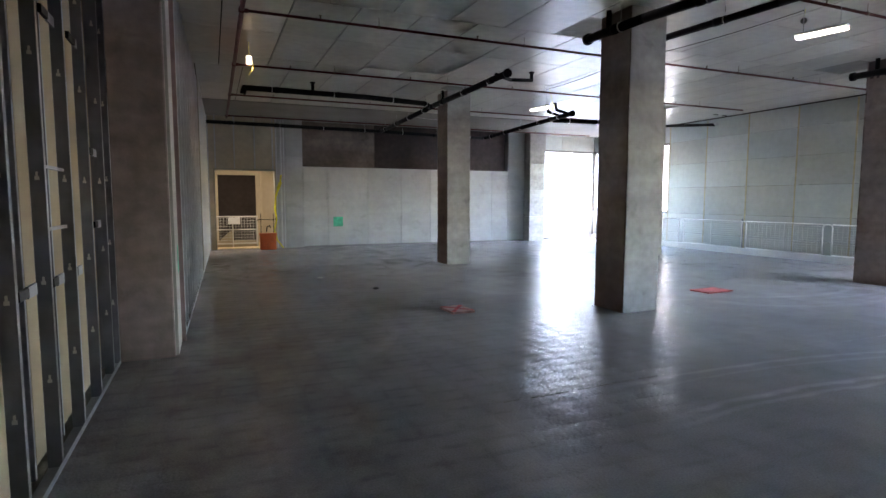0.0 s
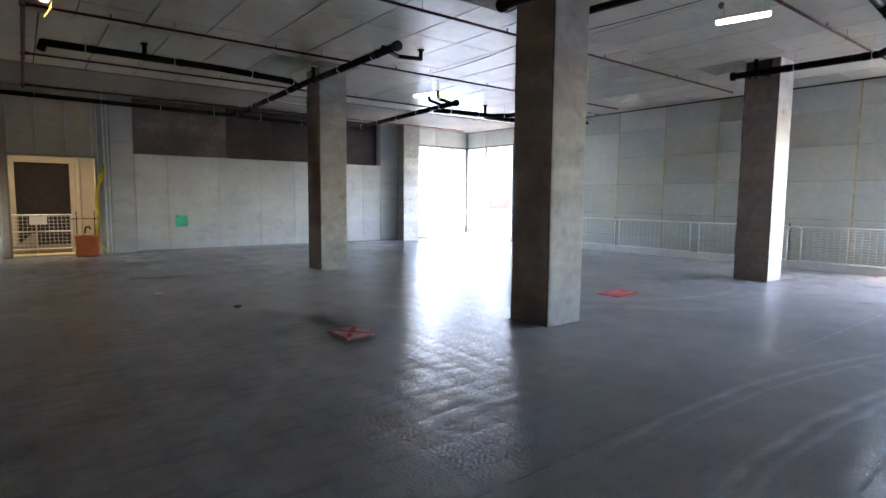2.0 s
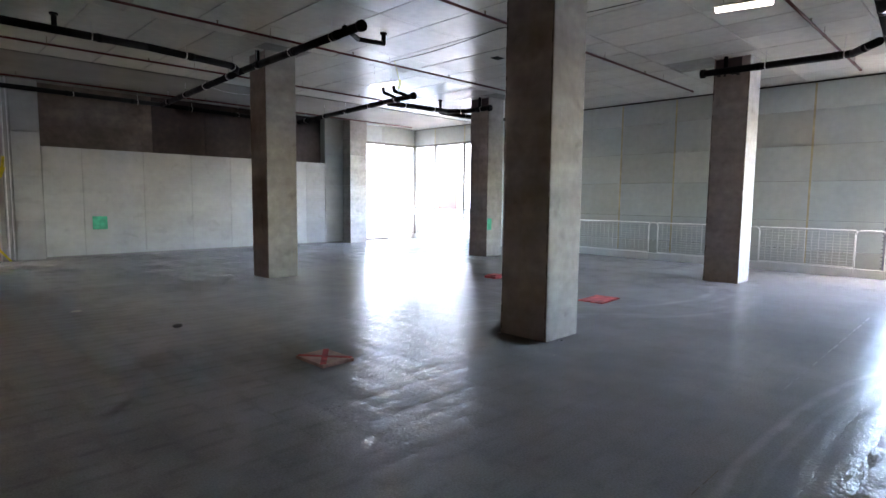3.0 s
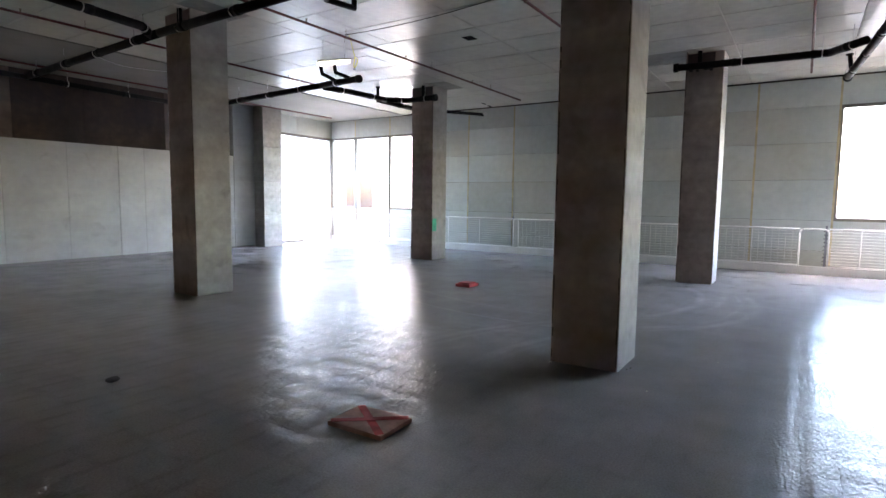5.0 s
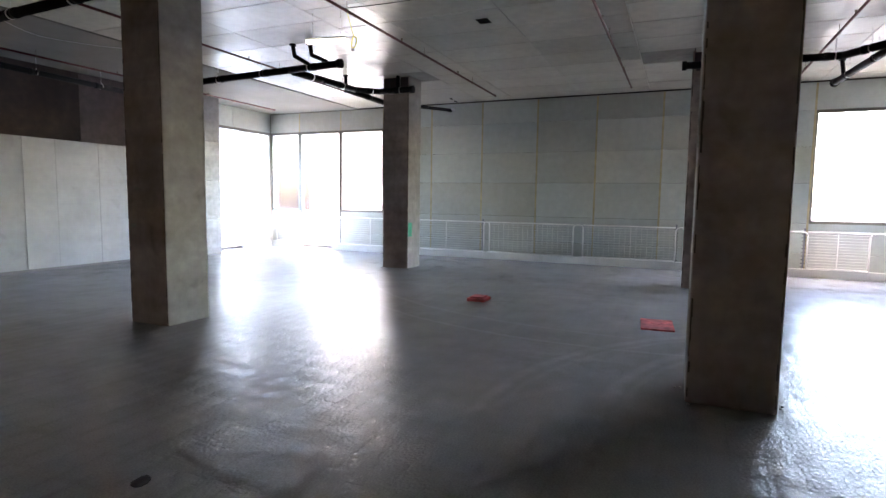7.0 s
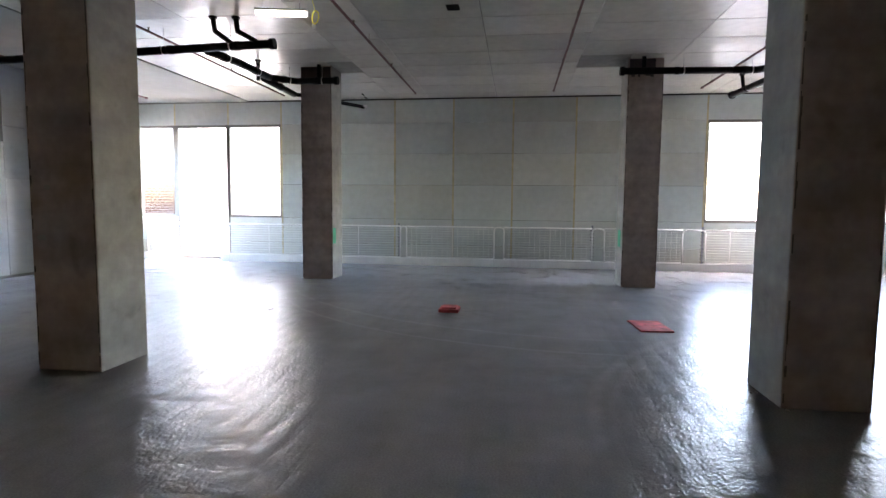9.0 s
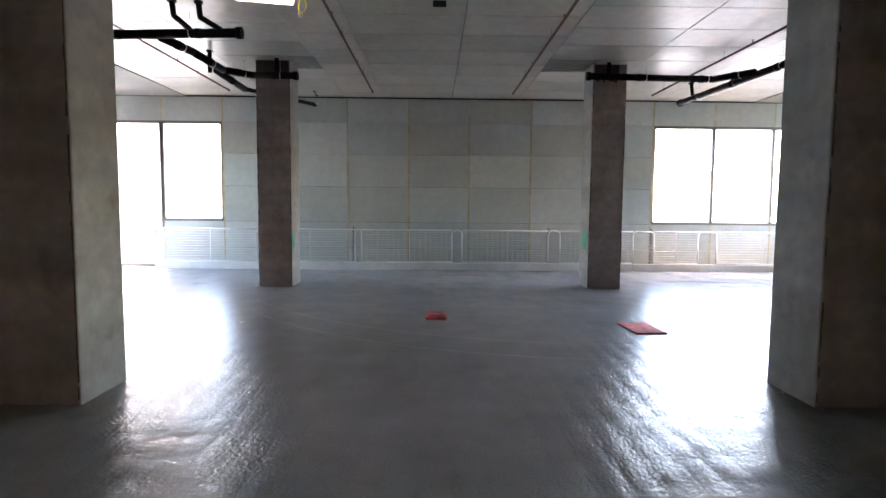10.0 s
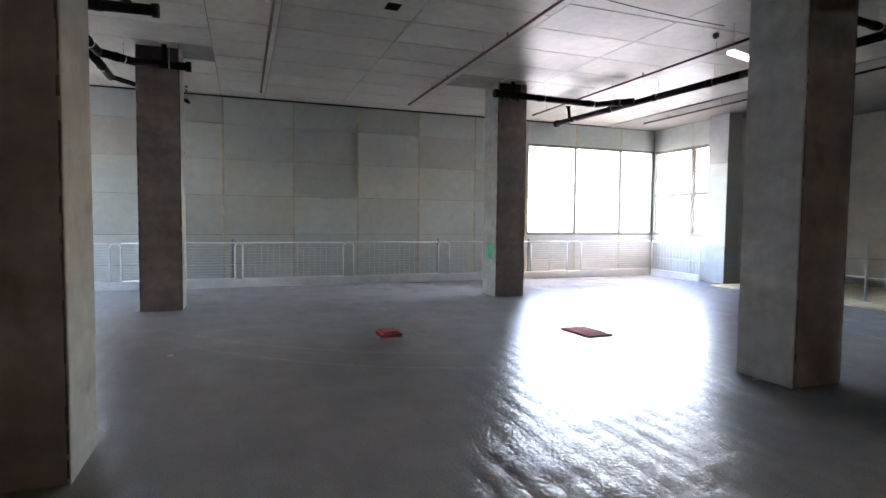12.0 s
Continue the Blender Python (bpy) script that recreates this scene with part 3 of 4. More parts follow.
guard = thing("guard_rail", (9.4, 0.0, 0.03), "grey scaffold-tube guard rail on the plywood ledge", "railing")
for px in (7.2, 9.35, 11.5):
    bm = bmesh.new()
    rod(bm, (px, 0, 0.03), (px, 0, 1.22), 0.02)
    box(bm, (px - 0.07, -0.07, 0.03), (px + 0.07, 0.07, 0.04))
    part("post", bm, RAIL_GREY, guard)
for z in (0.52, 0.92):
    bm = bmesh.new()
    rod(bm, (6.4, -0.03, z), (12.74, -0.03, z), 0.017)
    part("rail", bm, RAIL_GREY, guard)


# ---- partition on the west side ----
def stud(y, face, height, depth=0.092, group="studs", slots=(0.6, 1.22, 1.86, 2.6, 3.3), mat=None):
    """A C-shaped zinc stud with its open side along y, pressed knock-outs in the web."""
    s = thing("metal_stud", (face, y, 0), "zinc-coated steel wall stud in floor track", "stud", group)
    bm = bmesh.new()
    d, w, k = depth, 0.042, 0.0016
    outline = [(0, 0), (0, w), (-0.014, w), (-0.014, w - k), (-k, w - k), (-k, k), (k - d, k), (k - d, w - k), (0.014 - d, w - k), (0.014 - d, w), (-d, w), (-d, 0)]
    low = [bm.verts.new((face + px, y + py, 0.01)) for px, py in outline]
    top = [bm.verts.new((face + px, y + py, height)) for px, py in outline]
    for a in range(len(outline)):
        c = (a + 1) % len(outline)
        bm.faces.new((low[a], low[c], top[c], top[a]))
    bm.faces.new(top)
    bm.faces.new(low[::-1])
    bmesh.ops.recalc_face_normals(bm, faces=bm.faces)
    part("profile", bm, mat or STUD, s)
    for z in slots:
        z += 0.06 * math.sin(y * 9)
        bm = bmesh.new()
        box(bm, (face - depth * 0.66, y - 0.0015, z), (face - depth * 0.34, y - 0.0005, z + 0.022))
        box(bm, (face - depth * 0.58, y - 0.0015, z + 0.022), (face - depth * 0.42, y - 0.0005, z + 0.05))
        part("knock_out", bm, WHITE_STEEL, s, "punched slot, pale board showing through")
    return s


near = [3.25 - 0.65 * i for i in range(10)] + [3.92, 4.6, 5.28, 5.95, 6.33]
for y in near:
    stud(y, -1.05, CEIL - 0.01, 0.078)
board = thing("partition_lining", (-1.12, 0, 0), "cream board nailed behind the open studs", "wall board", kind="structure")
for i in range(8):
    ya = 6.36 - 1.2 * (i + 1)
    box_part("board", (-1.21, max(ya, -3.04) + 0.003, 0.02), (-1.195, ya + 1.197, CEIL - 0.01), DRYWALL, board)
tracks = thing("floor_track", (-1.0, 0, 0), "zinc floor and head track of the partition", "track", kind="structure")
for z0, z1 in ((0.0, 0.045), (CEIL - 0.05, CEIL - 0.003)):
    bm = bmesh.new()
    box(bm, (-1.048, -3.0, z0), (-1.045, 6.36, z1))
    box(bm, (-1.13, -3.0, z0 if z0 < 1 else z1 - 0.003), (-1.048, 6.36, z0 + 0.003 if z0 < 1 else z1))
    part("track", bm, STUD, tracks)
bridging = thing("bridging", (-1.1, 4.5, 1.3), "short zinc channels and dark clips that brace the studs", "bridging")
for ya, yb, z in ((3.44, 3.62, 1.15), (4.14, 4.27, 1.13), (4.8, 4.86, 1.12), (2.75, 2.95, 1.16), (4.24, 4.4, 2.9), (4.98, 5.2, 2.93), (5.55, 5.7, 2.1), (5.62, 5.75, 1.45)):
    box_part("clip", (-1.11, ya, z), (-1.085, yb, z + 0.055), IRON, bridging, "black bracing clip", bevel=0.004)
    box_part("channel", (-1.105, yb, z - 0.008), (-1.09, yb + 0.17, z + 0.06), STUD, bridging)
for ya, yb, z in ((4.0, 4.58, 1.9), (4.0, 4.58, 1.5)):
    box_part("channel", (-1.105, ya, z), (-1.085, yb, z + 0.022), STUD, bridging)
back = [y - 0.16 for y in near if y > 2]
for y in back:
    s = thing("metal_stud", (-1.15, y, 0), "zinc wall stud in the shaded back row", "stud", "back studs")
    box_part("profile", (-1.19, y, 0.01), (-1.152, y + 0.035, CEIL - 0.01), STUD, s)


# far stretch of the partition, running slightly askew
def wall_x(y):
    return -0.49 + (y - 7.1) * 0.0215


y = 7.12
while y < 13.9:
    stud(y, wall_x(y), CEIL - 0.01, 0.06, "far studs", (random.uniform(0.6, 3.6),), PALE_STUD)
    y += 0.55
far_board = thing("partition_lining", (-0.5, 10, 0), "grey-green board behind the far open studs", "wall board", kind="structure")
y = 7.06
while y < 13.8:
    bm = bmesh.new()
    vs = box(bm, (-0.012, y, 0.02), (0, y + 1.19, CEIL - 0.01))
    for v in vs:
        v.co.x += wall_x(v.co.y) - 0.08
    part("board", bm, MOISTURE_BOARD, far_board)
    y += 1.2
y = 14.0
clad = thing("partition_cladding", (-0.3, 14, 0), "pale finished wallboard with faint joints", "wall board", kind="structure")
while y < 19.8:
    bm = bmesh.new()
    vs = box(bm, (-0.06, y, 0.01), (0.012, min(y + 1.195, 19.86), CEIL - 0.01))
    for v in vs:
        v.co.x += wall_x(v.co.y)
    part("board", bm, DRYWALL_PALE, clad)
    y += 1.2
bm = bmesh.new()
vs = box(bm, (-0.003, 7.08, 0.0), (0.002, 19.85, 0.05))
for v in vs:
    v.co.x += wall_x(v.co.y) + 0.014
tagged(solid("baseboard", bm, STUD, (-0.4, 7.1, 0)), "zinc floor track along the partition", "track", kind="structure")
bm = bmesh.new()
box(bm, (-0.53, 6.42, 0.01), (-0.50, 7.05, CEIL - 0.01))
tagged(solid("trim", bm, DRYWALL_PALE, (-0.53, 6.42, 0)), "pale board strip on the column's side", "trim", kind="structure")
bm = bmesh.new()
box(bm, (-0.53, 7.055, 0.01), (-0.455, 7.1, CEIL - 0.01))
tagged(solid("trim", bm, PINKISH, (-0.53, 7.055, 0)), "pinkish board edge beside the column", "trim", kind="structure")
bm = bmesh.new()
box(bm, (-0.5, 6.82, 0.87), (-0.4965, 6.94, 1.18))
tagged(solid("paint_mark", bm, GREEN, (-0.5, 6.82, 0.87)), "green sprayed mark on the pale strip", "paint mark")

# ---- doorway in the north wall ----
slab("wall_doorway", [((-0.25, NORTH + 0.02, 2.74), (1.97, NORTH + 0.1, CEIL)), ((-0.3, NORTH + 0.02, 0), (-0.03, NORTH + 0.1, 2.74))], DOOR_BOARD, "brown-grey board over a rough doorway", "wall")
for x in (-0.2, 0.02, 0.62, 1.27, 1.86, 1.98):
    s = thing("metal_stud", (x, NORTH, 2.72), "zinc steel stud above the doorway", "stud", "doorway studs")
    bm = bmesh.new()
    lowest = 2.74 if 0 < x < 1.9 else 0.0
    box(bm, (x, NORTH - 0.06, lowest), (x + 0.035, NORTH + 0.018, CEIL - 0.02))
    part("profile", bm, PALE_STUD, s)
frame_door = thing("door_1", (0, NORTH, 0), "rough pale timber door opening without a leaf", "doorway", kind="structure")
box_part("head", (-0.03, NORTH - 0.05, 2.68), (1.97, NORTH + 0.12, 2.74), DRYWALL_PALE, frame_door, bevel=0.004)
box_part("jamb", (-0.03, NORTH - 0.05, 0), (0.015, NORTH + 0.12, 2.68), DRYWALL_PALE, frame_door, bevel=0.004)
box_part("jamb", (1.92, NORTH - 0.05, 0), (1.97, NORTH + 0.12, 2.68), CREAM, frame_door, bevel=0.004)

# the stair landing beyond
slab("landing_floor", [((-1.3, 20.0, -0.3), (3.0, 23.2, 0.0))], PLY, "pale dusty landing floor", "floor")
slab("landing_wall", [((-1.3, 23.0, 0), (0.12, 23.2, 3.4)), ((1.52, 23.0, 0), (3.0, 23.2, 3.4)), ((0.12, 23.0, 2.66), (1.52, 23.2, 3.4)), ((-1.5, 20.1, 0), (-1.3, 23.2, 3.4)), ((2.2, 20.1, 0), (2.4, 23.2, 3.4)),
                      ((-1.3, 20.0, 3.4), (2.4, 23.2, 3.5))], CREAM, "cream painted landing walls", "wall")
slab("landing_recess", [((0.05, 23.14, -0.2), (1.6, 23.3, 2.8))], OPENING_BROWN, "dark brown panel behind the opening in the landing wall", "wall")
slab("landing_pilaster", [((1.66, 22.9, 0.0), (1.78, 23.0, 3.4))], CREAM, "cream painted upright on the landing wall", "wall")
slab("landing_kerb", [((-0.25, 20.95, 0.0), (1.42, 21.0, 0.24))], CREAM, "cream kerb plate under the landing railing", "kerb")
rail = thing("landing_rail", (0.7, 20.9, 0), "white tube railing with welded mesh and a notice plate", "railing")
bm = bmesh.new()
for z in (0.12, 0.62, 1.09):
    rod(bm, (-0.2, 20.9, z), (1.4, 20.9, z), 0.02, 8)
for x in (-0.2, 0.55, 1.38):
    rod(bm, (x, 20.9, 0), (x, 20.9, 1.09), 0.022, 8)
part("frame", bm, WHITE_STEEL, rail)
bm = bmesh.new()
for i in range(16):
    rod(bm, (-0.15 + i * 0.1, 20.9, 0.12), (-0.15 + i * 0.1, 20.9, 1.09), 0.006, 5)
for i in range(10):
    rod(bm, (-0.2, 20.9, 0.14 + i * 0.1), (1.38, 20.9, 0.14 + i * 0.1), 0.006, 5)
part("mesh", bm, WHITE_STEEL, rail)
box_part("notice_plate", (0.4, 20.85, 0.82), (0.8, 20.87, 1.06), PLATE, rail, "blank white notice plate", bevel=0.004)
bm = bmesh.new()
tri = [(0.08, 0.2), (0.56, 0.2), (0.56, 0.56), (0.46, 0.56)]
front = [bm.verts.new((x, 21.05, z)) for x, z in tri]
back_face = [bm.verts.new((x, 21.1, z)) for x, z in tri]
bm.faces.new(front)
bm.faces.new(back_face[::-1])
for a in range(4):
    c = (a + 1) % 4
    bm.faces.new((front[a], back_face[a], back_face[c], front[c]))
bmesh.ops.recalc_face_normals(bm, faces=bm.faces)
tagged(solid("stair_stringer", bm, CREAM, (0.1, 21.05, 0.2)), "cream steel stair stringer beyond the railing", "stair")
cart = thing("hand_cart", (1.6, 19.7, 0), "black tube frame of a hand cart behind the crate", "cart")
for x in (1.42, 1.84):
    bm = bmesh.new()
    rod(bm, (x, 19.7, 0.0), (x, 19.7, 1.22), 0.012, 8)
    part("upright", bm, IRON, cart, smooth=True)
bm = bmesh.new()
tube(bm, [(1.28, 19.7, 1.0), (1.42, 19.7, 1.02), (1.84, 19.7, 1.0), (1.92, 19.7, 1.04)], 0.012, 8)
part("handle", bm, IRON, cart, smooth=True)
bm = bmesh.new()
tube(bm, [(1.6, 19.7, 0.6), (1.62, 19.7, 0.76), (1.7, 19.7, 0.8), (1.74, 19.7, 0.72)], 0.02, 8)
part("hook", bm, IRON, cart, smooth=True)

crate = thing("crate", (1.62, 19.5, 0), "orange plastic crate standing by the doorway", "crate")
bm = bmesh.new()
box(bm, (1.36, 19.3, 0.0), (1.88, 19.62, 0.56))
part("body", bm, ORANGE, crate, bevel=0.02)
box_part("rim", (1.34, 19.28, 0.50), (1.90, 19.64, 0.56), ORANGE, crate, bevel=0.01)
for z in (0.12, 0.25, 0.38):
    box_part("rib", (1.37, 19.288, z), (1.87, 19.3, z + 0.03), ORANGE, crate, bevel=0.003)

tape = thing("caution_tape", (2.08, 19.75, 0), "yellow plastic tape hanging from a conduit", "tape")
bm = bmesh.new()
pts = [(2.13, 19.75, 2.56), (2.1, 19.72, 2.3), (2.02, 19.74, 2.05), (1.93, 19.72, 1.8), (1.90, 19.73, 1.4), (1.95, 19.72, 1.0), (1.86, 19.74, 0.65), (1.95, 19.7, 0.3), (2.15, 19.62, 0.02)]
for k, (a, c) in enumerate(zip(pts, pts[1:])):
    w = 0.018 + 0.03 * abs(math.sin(k * 1.7)) * (k < 3) + 0.01
    vs = [bm.verts.new(p) for p in ((a[0] - w, a[1], a[2]), (a[0] + w, a[1] - 0.02, a[2]), (c[0] + w, c[1] - 0.02, c[2]), (c[0] - w, c[1], c[2]))]
    bm.faces.new(vs)
bmesh.ops.solidify(bm, geom=bm.faces[:], thickness=0.003)
part("strip", bm, YELLOW, tape)
conduit = thing("conduit", (2.18, 19.8, 0), "grey steel conduit running up the wall", "conduit")
bm = bmesh.new()
rod(bm, (2.14, 19.8, 0.02), (2.14, 19.8, CEIL - 0.03), 0.03)
rod(bm, (2.24, 19.8, 0.02), (2.24, 19.8, CEIL - 0.03), 0.018)
part("pipe", bm, PALE_STUD, conduit)


# ---- pipes under the ceiling ----
def drain(label, runs, r=0.066, risers=(), bands=1.25, ends=()):
    """A black iron drain: runs of points, couplings and hanger rods along them, risers to the ceiling."""
    p = thing("drain_pipe", runs[0][0], label, "pipe", "drain pipes")
    for pts in runs:
        bm = bmesh.new()
        tube(bm, pts, r, 14)
        part("pipe", bm, IRON, p, smooth=True)
        for a, c in zip(pts, pts[1:]):
            a, c = Vector(a), Vector(c)
            d = (c - a)
            n = max(1, int(d.length / bands))
            if abs(d.normalized().z) > 0.5:
                continue
            for i in range(n):
                q = a + d * ((i + 0.5) / n)
                e = d.normalized()
                bm = bmesh.new()
                rod(bm, q - e * 0.045, q + e * 0.045, r + 0.007, 14)
                part("coupling", bm, IRON, p, smooth=True)
                bm = bmesh.new()
                rod(bm, q + e * 0.12 - e * 0.008, q + e * 0.12 + e * 0.008, r + 0.008, 14)
                rod(bm, q + e * 0.12 + Vector((0, 0, r)), (q.x + e.x * 0.12, q.y + e.y * 0.12, CEIL), 0.005, 5)
                part("hanger", bm, CLAMP, p, "steel strap and rod")
    for q in ends:
        d = Vector(q[1])
        bm = bmesh.new()
        rod(bm, Vector(q[0]) - d * 0.03, Vector(q[0]) + d * 0.05, r + 0.02, 14)
        part("end_cap", bm, IRON, p, smooth=True)
    for pts in risers:
        bm = bmesh.new()
        tube(bm, pts, r * 0.6, 10)
        q = Vector(pts[-1])
        rod(bm, q - Vector((0, 0, 0.03)), q, r * 0.95, 12)
        part("riser", bm, IRON, p, smooth=True)
    return p


pair = thing("pipe_pair", (13.2, 14.3, 4.13), "two thin black pipes with end fittings", "pipe")
for dz in (-0.02, 0.026):
    bm = bmesh.new()
    rod(bm, (13.15, 14.32, 4.13 + dz), (15.05 + dz * 2, 13.18 - dz, 4.15 + dz), 0.022, 10)
    part("pipe", bm, IRON, pair, smooth=True)
    bm = bmesh.new()
    rod(bm, (14.98 + dz * 2, 13.22 - dz, 4.15 + dz), (15.09 + dz * 2, 13.155 - dz, 4.15 + dz), 0.029, 10)
    part("fitting", bm, CLAMP if dz > 0 else IRON, pair, smooth=True)
X1 = 5.40
drain("black iron drain running past the column to the far wall", [[(X1, 9.72, 4.22), (X1 + 0.02, 13.7, 4.2), (5.62, 19.3, 4.16)], [(X1 + 0.02, 13.95, 4.2), (5.15, 13.72, 4.24), (3.56, 13.5, 4.25), (0.66, 13.5, 4.26), (0.62, 13.5, 4.12)]],
      risers=[[(5.3, 10.0, 4.24), (5.95, 10.55, 4.3), (6.45, 10.5, 4.32), (6.45, 10.5, CEIL)], [(2.2, 13.45, 4.3), (2.2, 13.45, CEIL)], [(X1 + 0.06, 13.2, 4.24), (X1 + 0.06, 13.2, CEIL + 0.1)]],
      ends=[((X1, 9.72, 4.22), (0, -1, 0))])
drain("black iron drain along the far wall", [[(-0.2, 19.5, 4.22), (5.62, 19.3, 4.16), (9.75, 19.35, 4.1)]], r=0.06)
drain("black iron drain with a branch to the column", [[(9.4, 13.08, 4.15), (9.5, 14.3, 4.15), (9.85, 19.3, 4.12)], [(9.6, 14.3, 4.13), (10.4, 14.18, 4.14), (11.62, 14.15, 4.15), (12.05, 13.75, 4.16), (12.1, 12.94, 4.17)],
                                                           [(11.55, 14.25, 4.12), (13.2, 14.3, 4.13)]],
      risers=[[(9.42, 13.35, 4.2), (9.2, 13.55, 4.3), (9.15, 13.55, CEIL)], [(9.45, 13.8, 4.2), (9.15, 13.9, 4.3), (9.1, 13.9, CEIL)], [(11.62, 14.4, 4.1), (11.62, 14.4, CEIL)], [(12.1, 13.3, 4.2), (12.1, 13.3, CEIL + 0.1)]],
      ends=[((9.4, 13.08, 4.15), (0, -1, 0)), ((12.1, 12.94, 4.17), (0, -1, 0))])
drain("black iron drain past the column to the window bay", [[(12.05, 7.2, 4.22), (12.08, 5.2, 4.2), (12.05, 4.75, 4.19), (11.4, 4.3, 4.18)]], risers=[[(12.1, 6.8, 4.24), (12.1, 6.8, CEIL + 0.1)]],
      ends=[((12.05, 7.2, 4.22), (0, 1, 0))])
drain("black iron drain along the window bay", [[(14.3, 4.38, 4.16), (9.0, 4.0, 4.18), (6.6, 3.85, 4.2)]], risers=[[(13.75, 4.36, 4.2), (13.75, 4.4, CEIL)]], ends=[((14.3, 4.38, 4.16), (1, 0, 0))])
drain("black iron drains on both sides of the column", [[(5.38, 7.12, 4.2), (5.45, 6.0, 4.2), (5.75, 4.4, 4.2), (6.6, 3.85, 4.2)]], risers=[[(5.42, 6.7, 4.24), (5.42, 6.7, CEIL + 0.1)]],
      ends=[((5.38, 7.12, 4.2), (0, 1, 0))])
drain("black iron drain beside the column", [[(6.42, 6.6, 4.2), (6.6, 4.86, 4.2), (6.7, 3.9, 4.2)]], r=0.05)


def sprinkler(y, x0, x1, z=4.36, paint=RED_PIPE, words="thin dark red sprinkler branch pipe with heads"):
    p = thing("sprinkler_line", (x0, y, z), words, "pipe", "sprinkler branches")
    bm = bmesh.new()
    rod(bm, (x0, y, z), (x1, y, z), 0.021, 8)
    part("pipe", bm, paint, p, smooth=True)
    x = x0 + 1.1
    while x < x1:
        bm = bmesh.new()
        rod(bm, (x, y, z), (x, y, z + 0.06), 0.012, 6)
        rod(bm, (x, y, z + 0.06), (x, y, z + 0.065), 0.02, 8)
        part("sprinkler_head", bm, BRASS, p)
        bm = bmesh.new()
        rod(bm, (x + 0.9, y, z), (x + 0.9, y, CEIL), 0.004, 5)
        rod(bm, (x + 0.885, y, z), (x + 0.915, y, z), 0.028, 8)
        part("hanger", bm, BRASS, p)
        x += 2.6
    bm = bmesh.new()
    rod(bm, (x1 - 0.03, y, z), (x1 + 0.02, y, z), 0.026, 8)
    part("cap", bm, paint, p)
    return p


for y in (5.0, 8.35, 11.7, 15.1, 18.9):
    sprinkler(y, 0.36 if y > 6 else 6.6, 14.45)
sprinkler(1.68, 7.0, 14.2, 4.33, IRON, "thin black sprinkler branch pipe with heads")
main_pipe = thing("sprinkler_main", (0.3, 13, 4.36), "dark red sprinkler main with tee joints", "pipe")
bm = bmesh.new()
rod(bm, (0.30, -3.04, 4.36), (0.42, 19.3, 4.36), 0.035, 10)
part("pipe", bm, RED_PIPE, main_pipe, smooth=True)
for y in (8.35, 11.7, 15.1, 18.9):
    bm = bmesh.new()
    x = 0.28 + 0.14 * (y + 6) / 25.3
    rod(bm, (x, y - 0.06, 4.36), (x, y + 0.06, 4.36), 0.045, 10)
    rod(bm, (x, y, 4.36), (x + 0.09, y, 4.36), 0.032, 10)
    part("tee", bm, RED_PIPE, main_pipe, smooth=True)


# ---- lamps ----
def tube_lamp(at, turn, words, length=0.66):
    """A batten lamp hung by two wires; turn: degrees from the y axis."""
    p = thing("tube_lamp", at, words, "lamp", "tube lamps")
    m = pose(*at, 0, 0, turn)

    def piece(name, lo, hi, mat, bevel, label=""):
        bm = bmesh.new()
        for v in box(bm, lo, hi):
            v.co = m @ v.co
        part(name, bm, mat, p, label, bevel)
    h = length / 2
    piece("housing", (-0.06, -h, 0.0), (0.06, h, 0.03), WHITE_STEEL, 0.008)
    piece("diffuser", (-0.055, -h + 0.01, -0.045), (0.055, h - 0.01, -0.002), TUBE_LIGHT, 0.018, "lit white diffuser")
    for k in (-h + 0.1, h - 0.1):
        bm = bmesh.new()
        q = m @ Vector((0, k, 0.03))
        rod(bm, q, (q.x, q.y, CEIL), 0.004, 5)
        part("wire", bm, CLAMP, p)
    return p


tube_lamp((7.93, 5.2, 4.09), 14, "lit white batten lamp hung on wires")
tube_lamp((7.77, 12.2, 4.06), 11, "lit white batten lamp hung on wires with a yellow cord")


def hung_cable(name, ends, sag, words, mat, r=0.006):
    p = thing(name, ends[0], words, "cable", "ceiling cables")
    for a, c in zip(ends, ends[1:]):
        bm = bmesh.new()
        pts = [Vector(a).lerp(Vector(c), k / 8) - Vector((0, 0, sag * 4 * (k / 8) * (1 - k / 8))) for k in range(9)]
        tube(bm, pts, r, 5)
        part("span", bm, mat, p)


hung_cable("lamp_cable", [(7.98, 5.5, 4.48), (7.6, 8.9, 4.49), (7.75, 11.9, 4.48)], 0.05, "thin black cable looped under the ceiling boards", IRON)
hung_cable("ceiling_cable", [(6.25, 17.45, 4.48), (7.0, 17.78, 4.47), (8.1, 17.16, 4.48)], 0.02, "thin pale cable slung under the ceiling boards", WHITE_STEEL, 0.005)
for x, y in ((15.16, 13.23), (15.58, 13.27)):
    c = thing("ceiling_clip", (x, y, CEIL), "small dark clip fixed to the ceiling board", "clip", "ceiling clips")
    box_part("plate", (x - 0.09, y - 0.02, CEIL - 0.02), (x + 0.09, y + 0.02, CEIL - 0.001), IRON, c, bevel=0.004)
det = thing("pendant_socket", (8.07, 5.56, 4.42), "small grey pendant lampholder on a yellow cord", "socket")
bm = bmesh.new()
bmesh.ops.create_uvsphere(bm, u_segments=12, v_segments=8, radius=0.045, matrix=Matrix.Translation((8.07, 5.56, 4.36)))
part("holder", bm, FRAME, det, smooth=True)
bm = bmesh.new()
tube(bm, [(8.07, 5.56, 4.4), (8.05, 5.54, 4.46), (8.0, 5.5, CEIL)], 0.005, 5)
part("cord", bm, YELLOW, det)
